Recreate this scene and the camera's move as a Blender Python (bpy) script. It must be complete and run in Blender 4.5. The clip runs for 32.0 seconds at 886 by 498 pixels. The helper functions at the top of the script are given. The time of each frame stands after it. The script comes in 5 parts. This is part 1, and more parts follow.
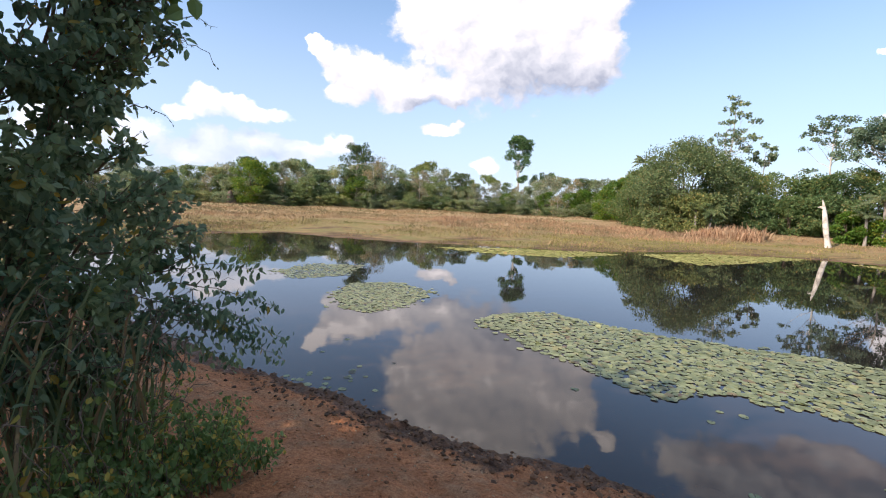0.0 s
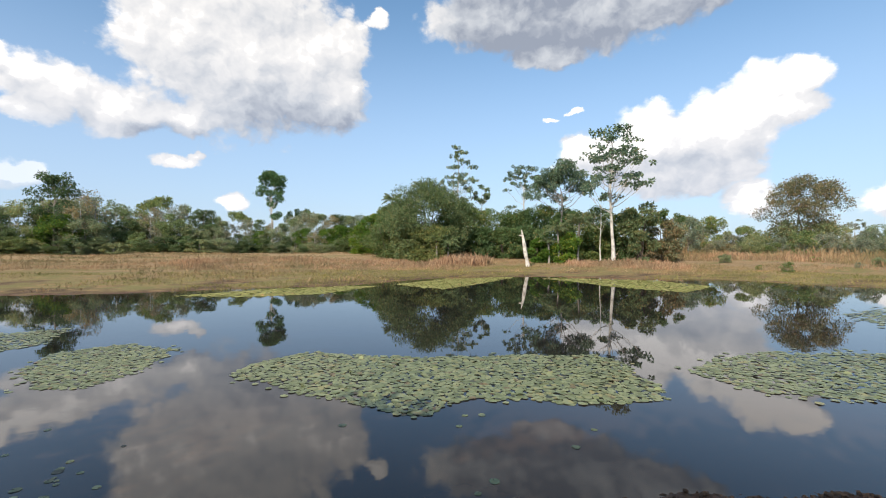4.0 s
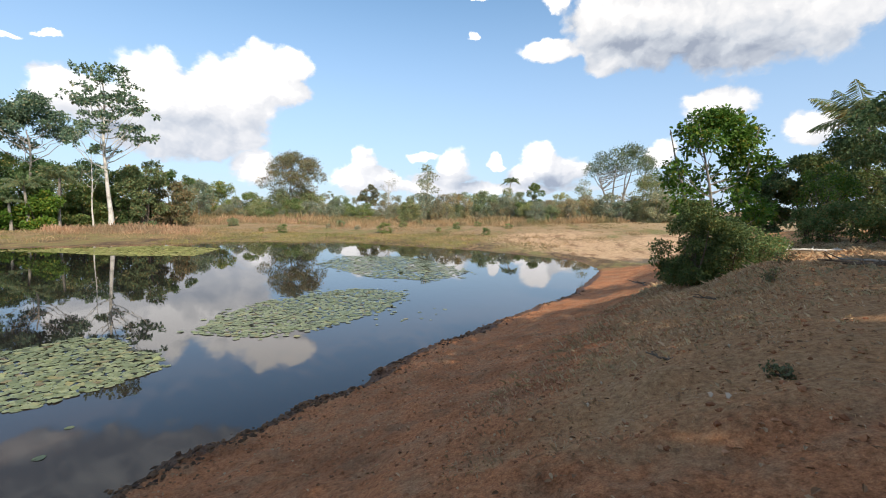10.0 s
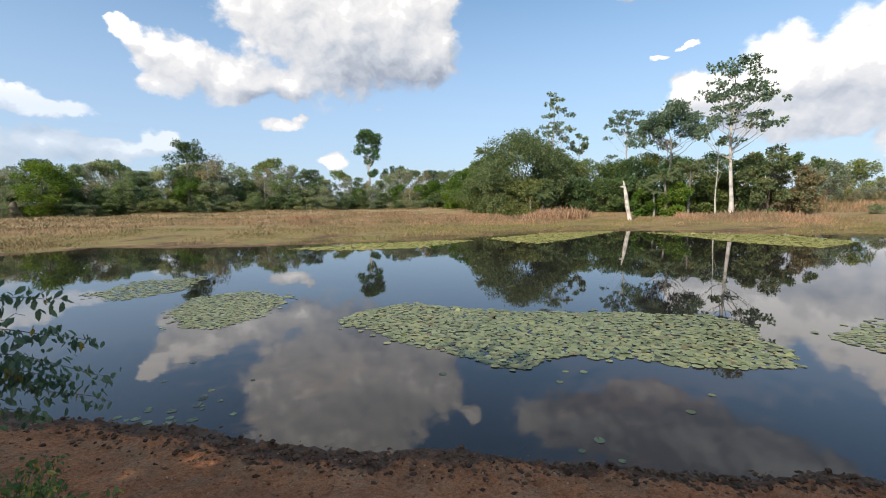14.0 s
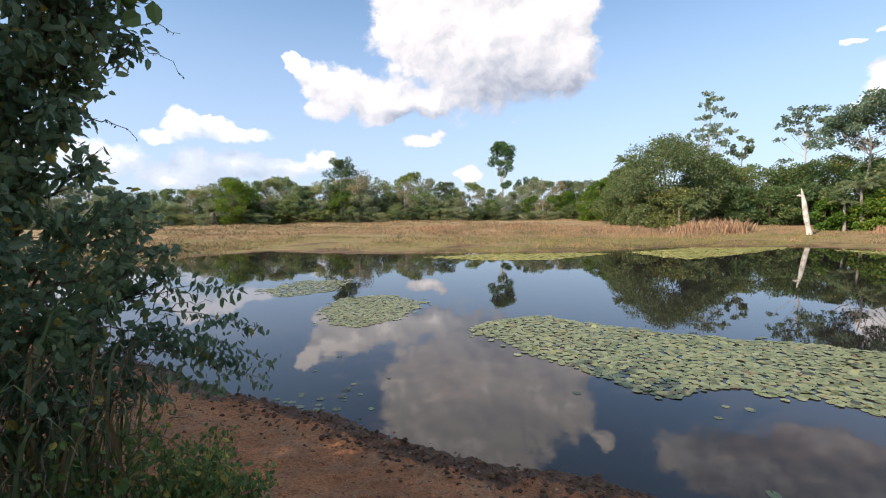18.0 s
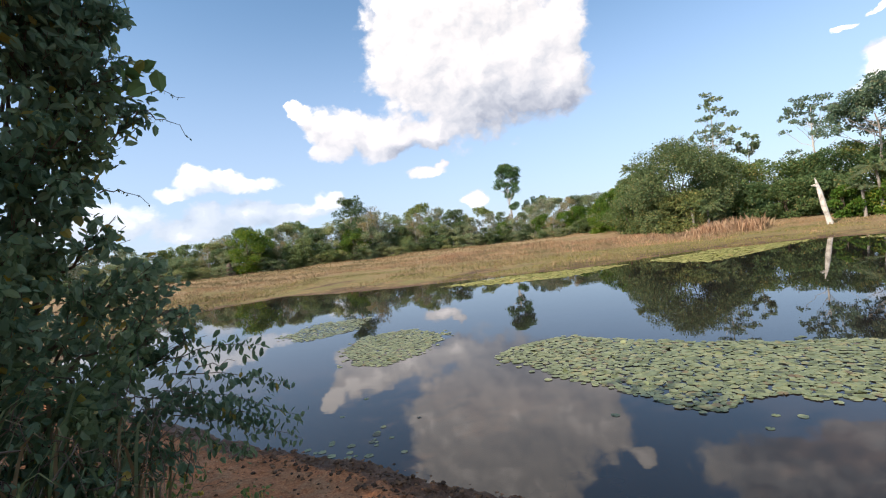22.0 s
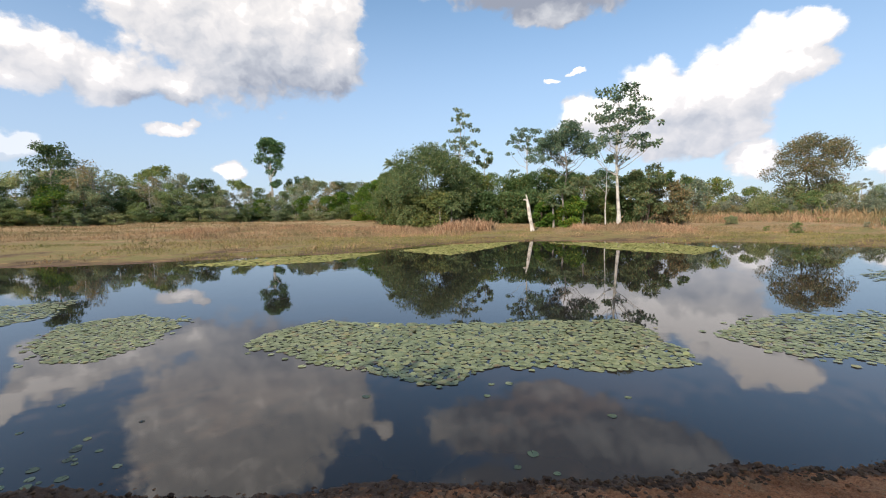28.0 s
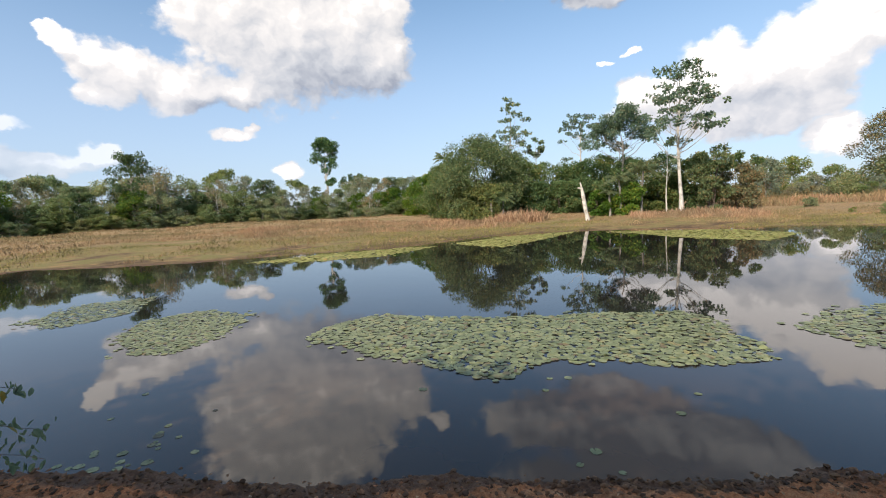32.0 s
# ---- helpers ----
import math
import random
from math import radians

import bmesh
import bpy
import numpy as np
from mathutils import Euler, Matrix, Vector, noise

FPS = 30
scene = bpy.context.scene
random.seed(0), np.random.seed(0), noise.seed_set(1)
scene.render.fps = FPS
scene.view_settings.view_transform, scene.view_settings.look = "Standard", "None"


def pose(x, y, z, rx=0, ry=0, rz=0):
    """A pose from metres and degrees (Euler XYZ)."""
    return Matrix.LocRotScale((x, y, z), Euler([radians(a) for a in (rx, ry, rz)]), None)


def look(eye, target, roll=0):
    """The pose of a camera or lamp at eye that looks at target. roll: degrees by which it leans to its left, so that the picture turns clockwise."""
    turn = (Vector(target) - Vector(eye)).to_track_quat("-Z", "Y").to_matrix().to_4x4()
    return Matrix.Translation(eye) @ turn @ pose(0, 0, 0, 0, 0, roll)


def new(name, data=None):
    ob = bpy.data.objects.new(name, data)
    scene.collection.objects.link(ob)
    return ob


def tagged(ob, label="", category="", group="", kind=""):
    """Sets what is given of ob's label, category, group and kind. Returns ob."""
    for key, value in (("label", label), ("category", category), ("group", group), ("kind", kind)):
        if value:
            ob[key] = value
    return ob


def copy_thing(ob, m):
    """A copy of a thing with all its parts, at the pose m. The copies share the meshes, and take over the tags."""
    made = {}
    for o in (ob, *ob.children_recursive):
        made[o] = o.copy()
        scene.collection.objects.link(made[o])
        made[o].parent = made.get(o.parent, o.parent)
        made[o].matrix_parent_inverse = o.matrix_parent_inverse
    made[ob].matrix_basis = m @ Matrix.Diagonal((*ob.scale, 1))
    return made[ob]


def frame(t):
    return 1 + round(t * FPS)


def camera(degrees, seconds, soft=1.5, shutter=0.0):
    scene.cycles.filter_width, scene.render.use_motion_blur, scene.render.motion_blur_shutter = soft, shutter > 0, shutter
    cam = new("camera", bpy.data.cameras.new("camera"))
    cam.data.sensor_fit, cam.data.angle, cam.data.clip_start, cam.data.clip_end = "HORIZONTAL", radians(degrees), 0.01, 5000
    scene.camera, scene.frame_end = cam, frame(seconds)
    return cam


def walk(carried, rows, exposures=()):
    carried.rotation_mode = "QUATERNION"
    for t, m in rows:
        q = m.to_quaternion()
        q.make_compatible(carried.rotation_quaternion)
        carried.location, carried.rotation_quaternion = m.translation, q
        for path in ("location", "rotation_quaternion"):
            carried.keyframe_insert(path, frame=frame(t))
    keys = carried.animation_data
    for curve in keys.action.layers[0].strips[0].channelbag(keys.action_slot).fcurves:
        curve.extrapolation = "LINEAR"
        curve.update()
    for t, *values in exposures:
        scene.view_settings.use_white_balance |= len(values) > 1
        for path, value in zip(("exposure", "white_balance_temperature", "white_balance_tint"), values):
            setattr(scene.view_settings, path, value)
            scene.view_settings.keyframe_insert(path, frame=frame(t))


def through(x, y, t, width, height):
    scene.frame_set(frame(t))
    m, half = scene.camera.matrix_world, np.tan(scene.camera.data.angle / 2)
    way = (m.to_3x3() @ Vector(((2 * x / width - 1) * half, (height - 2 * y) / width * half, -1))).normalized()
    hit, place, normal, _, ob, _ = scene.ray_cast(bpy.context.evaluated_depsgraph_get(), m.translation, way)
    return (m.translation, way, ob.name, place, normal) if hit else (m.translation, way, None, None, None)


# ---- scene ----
cam = camera(88.66, 32.0, soft=1.1)
# seconds, eye in metres, then yaw, pitch and roll in degrees
PATH = [
    (0.0, 0.016, -0.137, 2.992, 6.60, -5.70, -2.53),
    (0.5, 0.074, -0.187, 3.008, 7.46, -5.18, -2.38),
    (1.0, 0.046, -0.197, 3.000, 7.63, -4.60, -2.13),
    (1.5, -0.069, -0.073, 2.984, 7.63, -2.57, -1.52),
    (2.0, -0.173, 0.042, 2.974, 0.38, -1.60, -0.96),
    (2.5, -0.221, 0.021, 2.990, -2.94, -1.22, -0.79),
    (3.0, -0.134, -0.222, 3.026, -7.01, -0.87, -0.50),
    (3.5, -0.036, -0.298, 3.068, -20.57, -0.67, -0.40),
    (5.5, 0.134, -0.248, 3.021, -26.68, -0.34, 0.19),
    (6.0, 0.160, -0.279, 3.029, -43.64, -0.13, -1.86),
    (6.5, 0.349, -0.337, 3.078, -59.88, -0.09, -2.50),
    (7.0, 0.435, -0.433, 3.028, -71.83, -0.20, -1.16),
    (7.5, 0.468, -0.486, 3.013, -79.42, -0.63, -0.85),
    (8.0, 0.462, -0.500, 3.002, -81.48, -0.85, -0.41),
    (8.5, 0.389, -0.442, 2.984, -81.70, -2.12, 0.22),
    (9.0, 0.383, -0.448, 2.985, -81.44, -3.23, -0.02),
    (9.5, 0.372, -0.442, 2.989, -80.92, -3.86, -0.34),
    (10.0, 0.341, -0.421, 2.988, -79.68, -4.46, -0.93),
    (10.5, 0.333, -0.413, 2.989, -78.41, -4.94, -1.96),
    (11.0, 0.237, -0.362, 3.005, -68.49, -5.53, -1.29),
    (11.5, 0.120, -0.315, 3.019, -50.65, -6.14, 1.04),
    (12.0, -0.007, -0.183, 3.030, -36.95, -6.80, 1.72),
    (12.5, -0.086, -0.013, 3.013, -33.44, -6.76, 0.82),
    (13.0, -0.082, -0.018, 2.980, -24.01, -6.76, 1.70),
    (13.5, -0.031, -0.047, 3.008, -15.10, -6.56, 0.59),
    (14.0, 0.006, -0.055, 3.002, -11.69, -6.13, 0.82),
    (14.5, 0.113, -0.008, 3.013, -14.45, -5.49, 1.04),
    (16.5, 0.110, 0.053, 2.995, -13.23, -1.60, 3.91),
    (17.0, 0.079, 0.088, 2.983, -12.85, -2.23, 0.52),
    (17.5, 0.021, 0.043, 2.960, -1.55, -2.82, 1.11),
    (18.0, -0.031, 0.070, 2.944, 4.82, -4.47, 0.74),
    (18.5, -0.019, 0.062, 2.946, 5.29, -4.19, 0.44),
    (19.0, -0.024, 0.050, 2.967, -0.32, -4.25, 1.20),
    (19.5, -0.026, 0.084, 2.966, -0.20, -4.09, 1.42),
    (20.0, -0.025, 0.075, 2.976, 0.02, -3.86, 1.62),
    (20.5, -0.008, 0.100, 2.995, 0.33, -3.24, 5.84),
    (21.0, -0.035, 0.126, 3.001, 3.83, -2.31, 6.42),
    (21.5, -0.075, 0.133, 2.970, 5.29, -1.32, 6.57),
    (22.0, -0.082, 0.161, 2.992, 6.25, -0.86, 6.69),
    (22.5, -0.080, 0.153, 2.994, 6.40, -0.74, 3.83),
    (23.0, -0.216, 0.279, 3.004, 0.16, -0.85, 1.50),
    (23.5, -0.246, 0.419, 3.002, -12.09, -1.18, 0.79),
    (24.0, -0.195, 0.385, 2.979, -14.55, -1.34, 0.70),
    (24.5, -0.178, 0.351, 2.989, -14.59, -1.94, 0.56),
    (25.0, -0.145, 0.353, 2.987, -14.56, -2.36, 0.48),
    (25.5, -0.141, 0.350, 2.977, -14.84, -2.86, 0.58),
    (26.0, -0.105, 0.294, 2.994, -19.83, -3.51, 0.37),
    (26.5, -0.086, 0.256, 2.998, -23.94, -4.14, 0.48),
    (28.5, -0.176, 0.316, 3.005, -22.13, -5.17, 1.13),
    (29.0, -0.210, 0.324, 2.996, -17.82, -5.19, 1.26),
    (29.5, -0.243, 0.322, 2.994, -13.95, -5.29, 1.71),
    (30.0, -0.270, 0.308, 3.019, -12.06, -5.29, 2.13),
    (30.5, -0.266, 0.317, 3.008, -10.32, -5.36, 2.58),
    (31.0, -0.265, 0.317, 3.000, -9.05, -5.51, 2.82),
    (31.5, -0.196, 0.373, 2.974, -9.91, -5.57, 2.57),
    (32.0, -0.135, 0.376, 2.999, -16.78, -5.52, 2.66),
]
walk(cam, [(t, pose(x, y, z, 90 + pitch, roll, yaw)) for t, x, y, z, yaw, pitch, roll in PATH],
     [(0, 0.54, 6650, 18), (2.0, 0.33, 6600, 15), (4.5, 0.15, 6500, 10), (6, 0.05, 6500, 10), (7.5, 0.14, 6500, 10), (9, 0.28, 6500, 10), (12, 0.18, 6500, 10), (17, 0.14, 6600, 12),
      (18, 0.38, 6650, 15), (19, 0.2, 6650, 14), (20, 0.24, 6650, 14), (22, 0.38, 6650, 14), (23, 0.2, 6650, 13), (24, 0.1, 6600, 13), (27, 0.12, 6600, 12), (30, 0.2, 6650, 13), (32, 0.22, 6700, 12)])

# ---- sky, sun and exposure ----
SUN_AZ, SUN_EL = 128.0, 38.0  # the sun stands behind the bank, to the left of the first view


def heading(az, el=0.0):
    """Unit vector of a compass direction: degrees to the left of north, degrees up."""
    a, e = radians(az), radians(el)
    return Vector((-math.sin(a) * math.cos(e), math.cos(a) * math.cos(e), math.sin(e)))


sun = new("sun", bpy.data.lights.new("sun", "SUN"))
sun.data.energy, sun.data.angle, sun.data.color = 4.2, radians(0.6), (1.0, 0.86, 0.7)
sun.matrix_world = look(heading(SUN_AZ, SUN_EL) * 100, (0, 0, 0))

# clouds as lobes: azimuth, elevation, half width, half height, in degrees
CLOUD_BIG = [(22.4, 17.6, 1.0, 0.6), (21.4, 16.6, 1.5, 1.0), (19.8, 15.4, 2.4, 1.9), (16.9, 14.4, 3.2, 2.6), (19.1, 12.4, 2.3, 1.3), (12.4, 13.6, 5.0, 2.6),
             (6.6, 13.6, 4.0, 1.9), (0.5, 21.0, 12.0, 8.6), (6.5, 22.5, 7.0, 7.6), (-6.0, 20.6, 6.2, 7.0), (-9.8, 16.8, 3.6, 3.4), (-10.6, 22.6, 3.2, 3.4),
             (0.5, 27.5, 8.0, 4.6), (-12.0, 18.6, 1.4, 2.0), (-14.9, 26.0, 1.3, 0.9), (7.0, 9.2, 2.2, 0.7), (5.4, 9.8, 1.0, 0.6)]
CLOUD_LEFT = [(34.0, 9.9, 1.7, 1.7), (30.9, 9.7, 2.9, 1.0), (28.5, 9.3, 3.0, 0.8), (36.4, 8.4, 1.9, 0.8), (33.2, 5.5, 2.8, 1.9),
              (28.8, 6.2, 2.7, 1.6), (24.1, 5.6, 3.9, 1.3), (19.6, 6.9, 1.7, 1.3), (35.9, 4.3, 2.7, 1.3), (1.5, 4.8, 1.8, 1.2), (44.0, 6.0, 6.0, 2.0)]
CLOUD_GREY = [(-29.9, 26.0, 8.8, 3.2), (-40.3, 26.2, 12.6, 4.2), (-50.9, 27.0, 7.0, 3.4), (-43.7, 32.8, 20.5, 4.7),
              (-36.2, 22.4, 4.9, 1.8)]
CLOUD_BRIGHT = [(-41.6, 10.5, 4.3, 2.5), (-47.9, 12.0, 4.3, 3.8), (-51.5, 10.7, 6.3, 4.1), (-55.6, 12.7, 4.1, 4.0), (-58.2, 14.9, 3.4, 2.9),
                (-61.5, 16.1, 2.3, 2.0), (-60.2, 13.9, 3.3, 1.6), (-50.2, 7.6, 8.0, 2.0), (-36.5, 15.1, 0.9, 0.3), (-38.9, 15.8, 1.2, 0.35)]
CLOUD_RIGHT = [(-93.0, 24.1, 1.4, 1.2), (-92.9, 18.8, 3.7, 1.2), (-99.4, 21.2, 5.0, 3.4), (-105.4, 20.4, 6.5, 4.4), (-112.5, 19.2, 6.8, 4.4),
               (-118.2, 18.6, 5.0, 3.5), (-98.8, 17.5, 2.6, 1.8), (-110.1, 11.9, 3.3, 1.8), (-118.2, 8.7, 2.5, 1.7), (-109.7, 26.3, 10.9, 3.4),
               (-83.1, 20.5, 0.8, 0.35), (-83.9, 25.0, 1.3, 0.4)]
# unseen clouds behind and overhead, added as fill light for the shaded ground
CLOUD_FILL = [(70, 48, 14, 9), (95, 30, 18, 8), (130, 55, 20, 10), (160, 28, 20, 8), (-165, 42, 18, 10), (-140, 52, 14, 9), (-60, 60, 25, 9), (20, 55, 22, 9)]
CLOUD_LOW = [(-69.6, 5.9, 1.6, 2.4), (-68.6, 4.2, 3.4, 1.5), (-71.3, 4.0, 3.1, 1.2), (-76.9, 6.9, 2.1, 0.6), (-80.8, 5.7, 2.0, 2.1),
             (-79.7, 4.3, 3.5, 1.0), (-86.1, 6.5, 1.0, 0.9), (-91.7, 6.6, 2.1, 2.2), (-94.4, 5.2, 2.7, 1.9), (-89.6, 4.9, 2.4, 1.3),
             (-57.2, 4.9, 2.7, 2.1), (-105.2, 7.1, 1.8, 1.6), (-82.6, 3.2, 13.9, 0.8)]


def link(tree, *pairs):
    for a, b in pairs:
        tree.links.new(a, b)


def math_node(tree, op, a, b=None, c=None):
    n = tree.nodes.new("ShaderNodeMath")
    n.operation = op
    for i, v in enumerate((a, b, c)):
        if v is None:
            continue
        if isinstance(v, (int, float)):
            n.inputs[i].default_value = v
        else:
            tree.links.new(v, n.inputs[i])
    return n.outputs[0]


# the grey undersides of the clouds, as lobes too
CLOUD_SHADE = [(-5.5, 14.0, 10.0, 3.6), (9.0, 12.2, 4.5, 0.9), (-47.0, 7.6, 9.5, 2.6), (-52.0, 9.4, 6.0, 1.6), (-41.0, 31.0, 22.0, 11.0), (-108.0, 17.6, 10.0, 3.2),
               (-100.0, 18.6, 5.0, 2.0), (29.0, 5.2, 10.0, 1.0), (-92.0, 4.0, 5.0, 1.2), (-80.0, 3.6, 5.0, 0.9)]


def cloud_group(name, lobes):
    """Cover at a point of the sky: 0 at a lobe's rim, 1 at its heart."""
    g = bpy.data.node_groups.new(name, "ShaderNodeTree")
    g.interface.new_socket("point", in_out="INPUT", socket_type="NodeSocketVector")
    g.interface.new_socket("cover", in_out="OUTPUT", socket_type="NodeSocketFloat")
    start, end = g.nodes.new("NodeGroupInput"), g.nodes.new("NodeGroupOutput")
    best = None
    for az, el, ra, re in lobes:
        m = g.nodes.new("ShaderNodeMapping")
        m.vector_type = "TEXTURE"
        m.inputs["Location"].default_value, m.inputs["Scale"].default_value = (az, el, 0), (ra * 1.2, re * 1.22, 1)
        d = g.nodes.new("ShaderNodeVectorMath")
        d.operation = "LENGTH"
        point = start.outputs[0]
        if best is not None:  # one lobe after the other
            step = g.nodes.new("ShaderNodeVectorMath")
            step.operation = "MULTIPLY_ADD"
            step.inputs[1].default_value = (1e-7, 1e-7, 0)
            link(g, (best, step.inputs[0]), (point, step.inputs[2]))
            point = step.outputs[0]
        link(g, (point, m.inputs["Vector"]), (m.outputs[0], d.inputs[0]))
        best = d.outputs["Value"] if best is None else math_node(g, "SMOOTH_MIN", best, d.outputs["Value"], 0.25)
    link(g, (math_node(g, "SUBTRACT", 1.0, best), end.inputs[0]))
    return g


def make_world():
    w = bpy.data.worlds.new("world")
    scene.world = w
    w.use_nodes = True
    t = w.node_tree
    t.nodes.clear()
    out, bg = t.nodes.new("ShaderNodeOutputWorld"), t.nodes.new("ShaderNodeBackground")
    sky = t.nodes.new("ShaderNodeTexSky")
    sky.sky_type, sky.sun_disc = "NISHITA", False
    sky.sun_elevation, sky.sun_rotation = radians(SUN_EL), radians(-SUN_AZ)
    sky.air_density, sky.dust_density, sky.ozone_density = 1.0, 0.6, 1.6
    scaled = t.nodes.new("ShaderNodeVectorMath")
    scaled.operation = "MULTIPLY"
    scaled.inputs[1].default_value = (SKY_GAIN * 0.87, SKY_GAIN * 1.05, SKY_GAIN * 1.06)
    link(t, (sky.outputs[0], scaled.inputs[0]))
    co, sep = t.nodes.new("ShaderNodeTexCoord"), t.nodes.new("ShaderNodeSeparateXYZ")
    link(t, (co.outputs["Generated"], sep.inputs[0]))
    az = math_node(t, "MULTIPLY", math_node(t, "ARCTAN2", math_node(t, "MULTIPLY", sep.outputs[0], -1.0), sep.outputs[1]), 57.29578)
    el = math_node(t, "MULTIPLY", math_node(t, "ARCSINE", sep.outputs[2]), 57.29578)
    point = t.nodes.new("ShaderNodeCombineXYZ")
    link(t, (az, point.inputs[0]), (el, point.inputs[1]))

    def billow(scale, detail, rough, offset=0.0):
        mp, n = t.nodes.new("ShaderNodeMapping"), t.nodes.new("ShaderNodeTexNoise")
        mp.inputs["Location"].default_value = (offset, offset * 0.7, 0)
        mp.inputs["Scale"].default_value = (1, 1.25, 1)
        n.inputs["Scale"].default_value, n.inputs["Detail"].default_value, n.inputs["Roughness"].default_value = scale, detail, rough
        link(t, (point.outputs[0], mp.inputs[0]), (mp.outputs[0], n.inputs["Vector"]))
        return n

    warp = billow(0.22, 5, 0.62)
    push = t.nodes.new("ShaderNodeVectorMath")
    push.operation = "MULTIPLY_ADD"
    centred = t.nodes.new("ShaderNodeVectorMath")
    centred.operation = "SUBTRACT"
    centred.inputs[1].default_value = (0.5, 0.5, 0.5)
    push.inputs[1].default_value = (3.4, 3.0, 0)
    link(t, (warp.outputs["Color"], centred.inputs[0]), (centred.outputs[0], push.inputs[0]), (point.outputs[0], push.inputs[2]))
    up = t.nodes.new("ShaderNodeVectorMath")
    up.operation = "ADD"
    up.inputs[1].default_value = (1.6, 2.4, 0)
    link(t, (push.outputs[0], up.inputs[0]))
    g = cloud_group("cloud_cover", CLOUD_BIG + CLOUD_LEFT + CLOUD_GREY + CLOUD_BRIGHT + CLOUD_RIGHT + CLOUD_LOW + CLOUD_FILL)
    here, above = t.nodes.new("ShaderNodeGroup"), t.nodes.new("ShaderNodeGroup")
    here.node_tree = above.node_tree = g
    link(t, (push.outputs[0], here.inputs[0]), (up.outputs[0], above.inputs[0]))
    fine = billow(0.5, 7, 0.56, 31.0)

    def puffs(dx, dy):
        mp, v = t.nodes.new("ShaderNodeMapping"), t.nodes.new("ShaderNodeTexVoronoi")
        mp.inputs["Location"].default_value, mp.inputs["Scale"].default_value = (dx, dy, 0), (1, 1.2, 1)
        v.feature, v.inputs["Scale"].default_value, v.inputs["Detail"].default_value = "SMOOTH_F1", 0.25, 3.0
        v.inputs["Roughness"].default_value, v.inputs["Smoothness"].default_value = 0.6, 0.35
        link(t, (push.outputs[0], mp.inputs[0]), (mp.outputs[0], v.inputs["Vector"]))
        return v.outputs["Distance"]

    near, off = puffs(0, 0), puffs(0.7, 1.0)
    relief = math_node(t, "MULTIPLY", math_node(t, "SUBTRACT", off, near), 0.4)
    cover = math_node(t, "ADD", here.outputs[0], math_node(t, "MULTIPLY", math_node(t, "SUBTRACT", fine.outputs[0], 0.5), 0.42))
    cover = math_node(t, "ADD", cover, math_node(t, "MULTIPLY_ADD", math_node(t, "SUBTRACT", 0.75, near), 0.28, 0.12))
    mask = t.nodes.new("ShaderNodeMapRange")
    mask.interpolation_type = "SMOOTHSTEP"
    mask.inputs["From Min"].default_value, mask.inputs["From Max"].default_value = 0.04, 0.34
    link(t, (cover, mask.inputs[0]))

    def ease(value, lo, hi):
        n = t.nodes.new("ShaderNodeMapRange")
        n.interpolation_type = "SMOOTHSTEP"
        n.inputs["From Min"].default_value, n.inputs["From Max"].default_value = lo, hi
        link(t, (value, n.inputs[0]))
        return n.outputs[0]

    # the low clouds beyond the wood are thin and hazy
    thin = math_node(t, "MULTIPLY_ADD", math_node(t, "MULTIPLY", ease(az, 10.0, 20.0), ease(el, 13.0, 9.0)), -0.5, 1.0)
    cloudy = math_node(t, "MULTIPLY", mask.outputs[0], thin)
    # sunlit where the cover thins towards the light, grey on the undersides
    slope = math_node(t, "MULTIPLY", math_node(t, "SUBTRACT", here.outputs[0], above.outputs[0]), 0.5)
    lit = math_node(t, "ADD", slope, math_node(t, "MULTIPLY", math_node(t, "SUBTRACT", fine.outputs[0], 0.5), 0.22))
    lit = math_node(t, "ADD", lit, relief)
    under = t.nodes.new("ShaderNodeGroup")
    under.node_tree = cloud_group("cloud_underside", CLOUD_SHADE)
    link(t, (push.outputs[0], under.inputs[0]))
    base = ease(math_node(t, "ADD", under.outputs[0], math_node(t, "MULTIPLY", math_node(t, "SUBTRACT", fine.outputs[0], 0.5), 0.2)), -0.4, 1.0)
    ramp = t.nodes.new("ShaderNodeValToRGB")
    ramp.color_ramp.elements[0].position, ramp.color_ramp.elements[0].color = 0.0, (0.4, 0.45, 0.55, 1)
    ramp.color_ramp.elements[1].position, ramp.color_ramp.elements[1].color = 1.0, (1.6, 1.54, 1.48, 1)
    for where, colour in ((0.35, (0.74, 0.78, 0.84, 1)), (0.62, (0.99, 0.99, 1.0, 1)), (0.82, (1.15, 1.13, 1.11, 1))):
        ramp.color_ramp.elements.new(where).color = colour
    tone = math_node(t, "SUBTRACT", math_node(t, "MULTIPLY_ADD", lit, 0.92, 0.65), math_node(t, "MULTIPLY", base, 0.44))
    tone = math_node(t, "ADD", tone, math_node(t, "MULTIPLY", math_node(t, "MULTIPLY", ease(az, -34.0, -44.0), ease(az, -68.0, -62.0)), 0.2))
    # the heavy cloud overhead shows only its dark base
    heavy = math_node(t, "MULTIPLY", math_node(t, "MULTIPLY", ease(az, -20.0, -27.0), ease(az, -70.0, -62.0)), ease(el, 18.0, 23.0))
    tone = math_node(t, "SUBTRACT", tone, math_node(t, "MULTIPLY", heavy, 0.34))
    link(t, (tone, ramp.inputs[0]))
    bright = t.nodes.new("ShaderNodeVectorMath")
    bright.operation = "SCALE"
    bright.inputs["Scale"].default_value = CLOUD_GAIN
    link(t, (ramp.outputs[0], bright.inputs[0]))
    # haze whitens the sky and the clouds low down
    haze = t.nodes.new("ShaderNodeMapRange")
    haze.interpolation_type = "SMOOTHSTEP"
    haze.inputs["From Min"].default_value, haze.inputs["From Max"].default_value = 31.0, -3.0
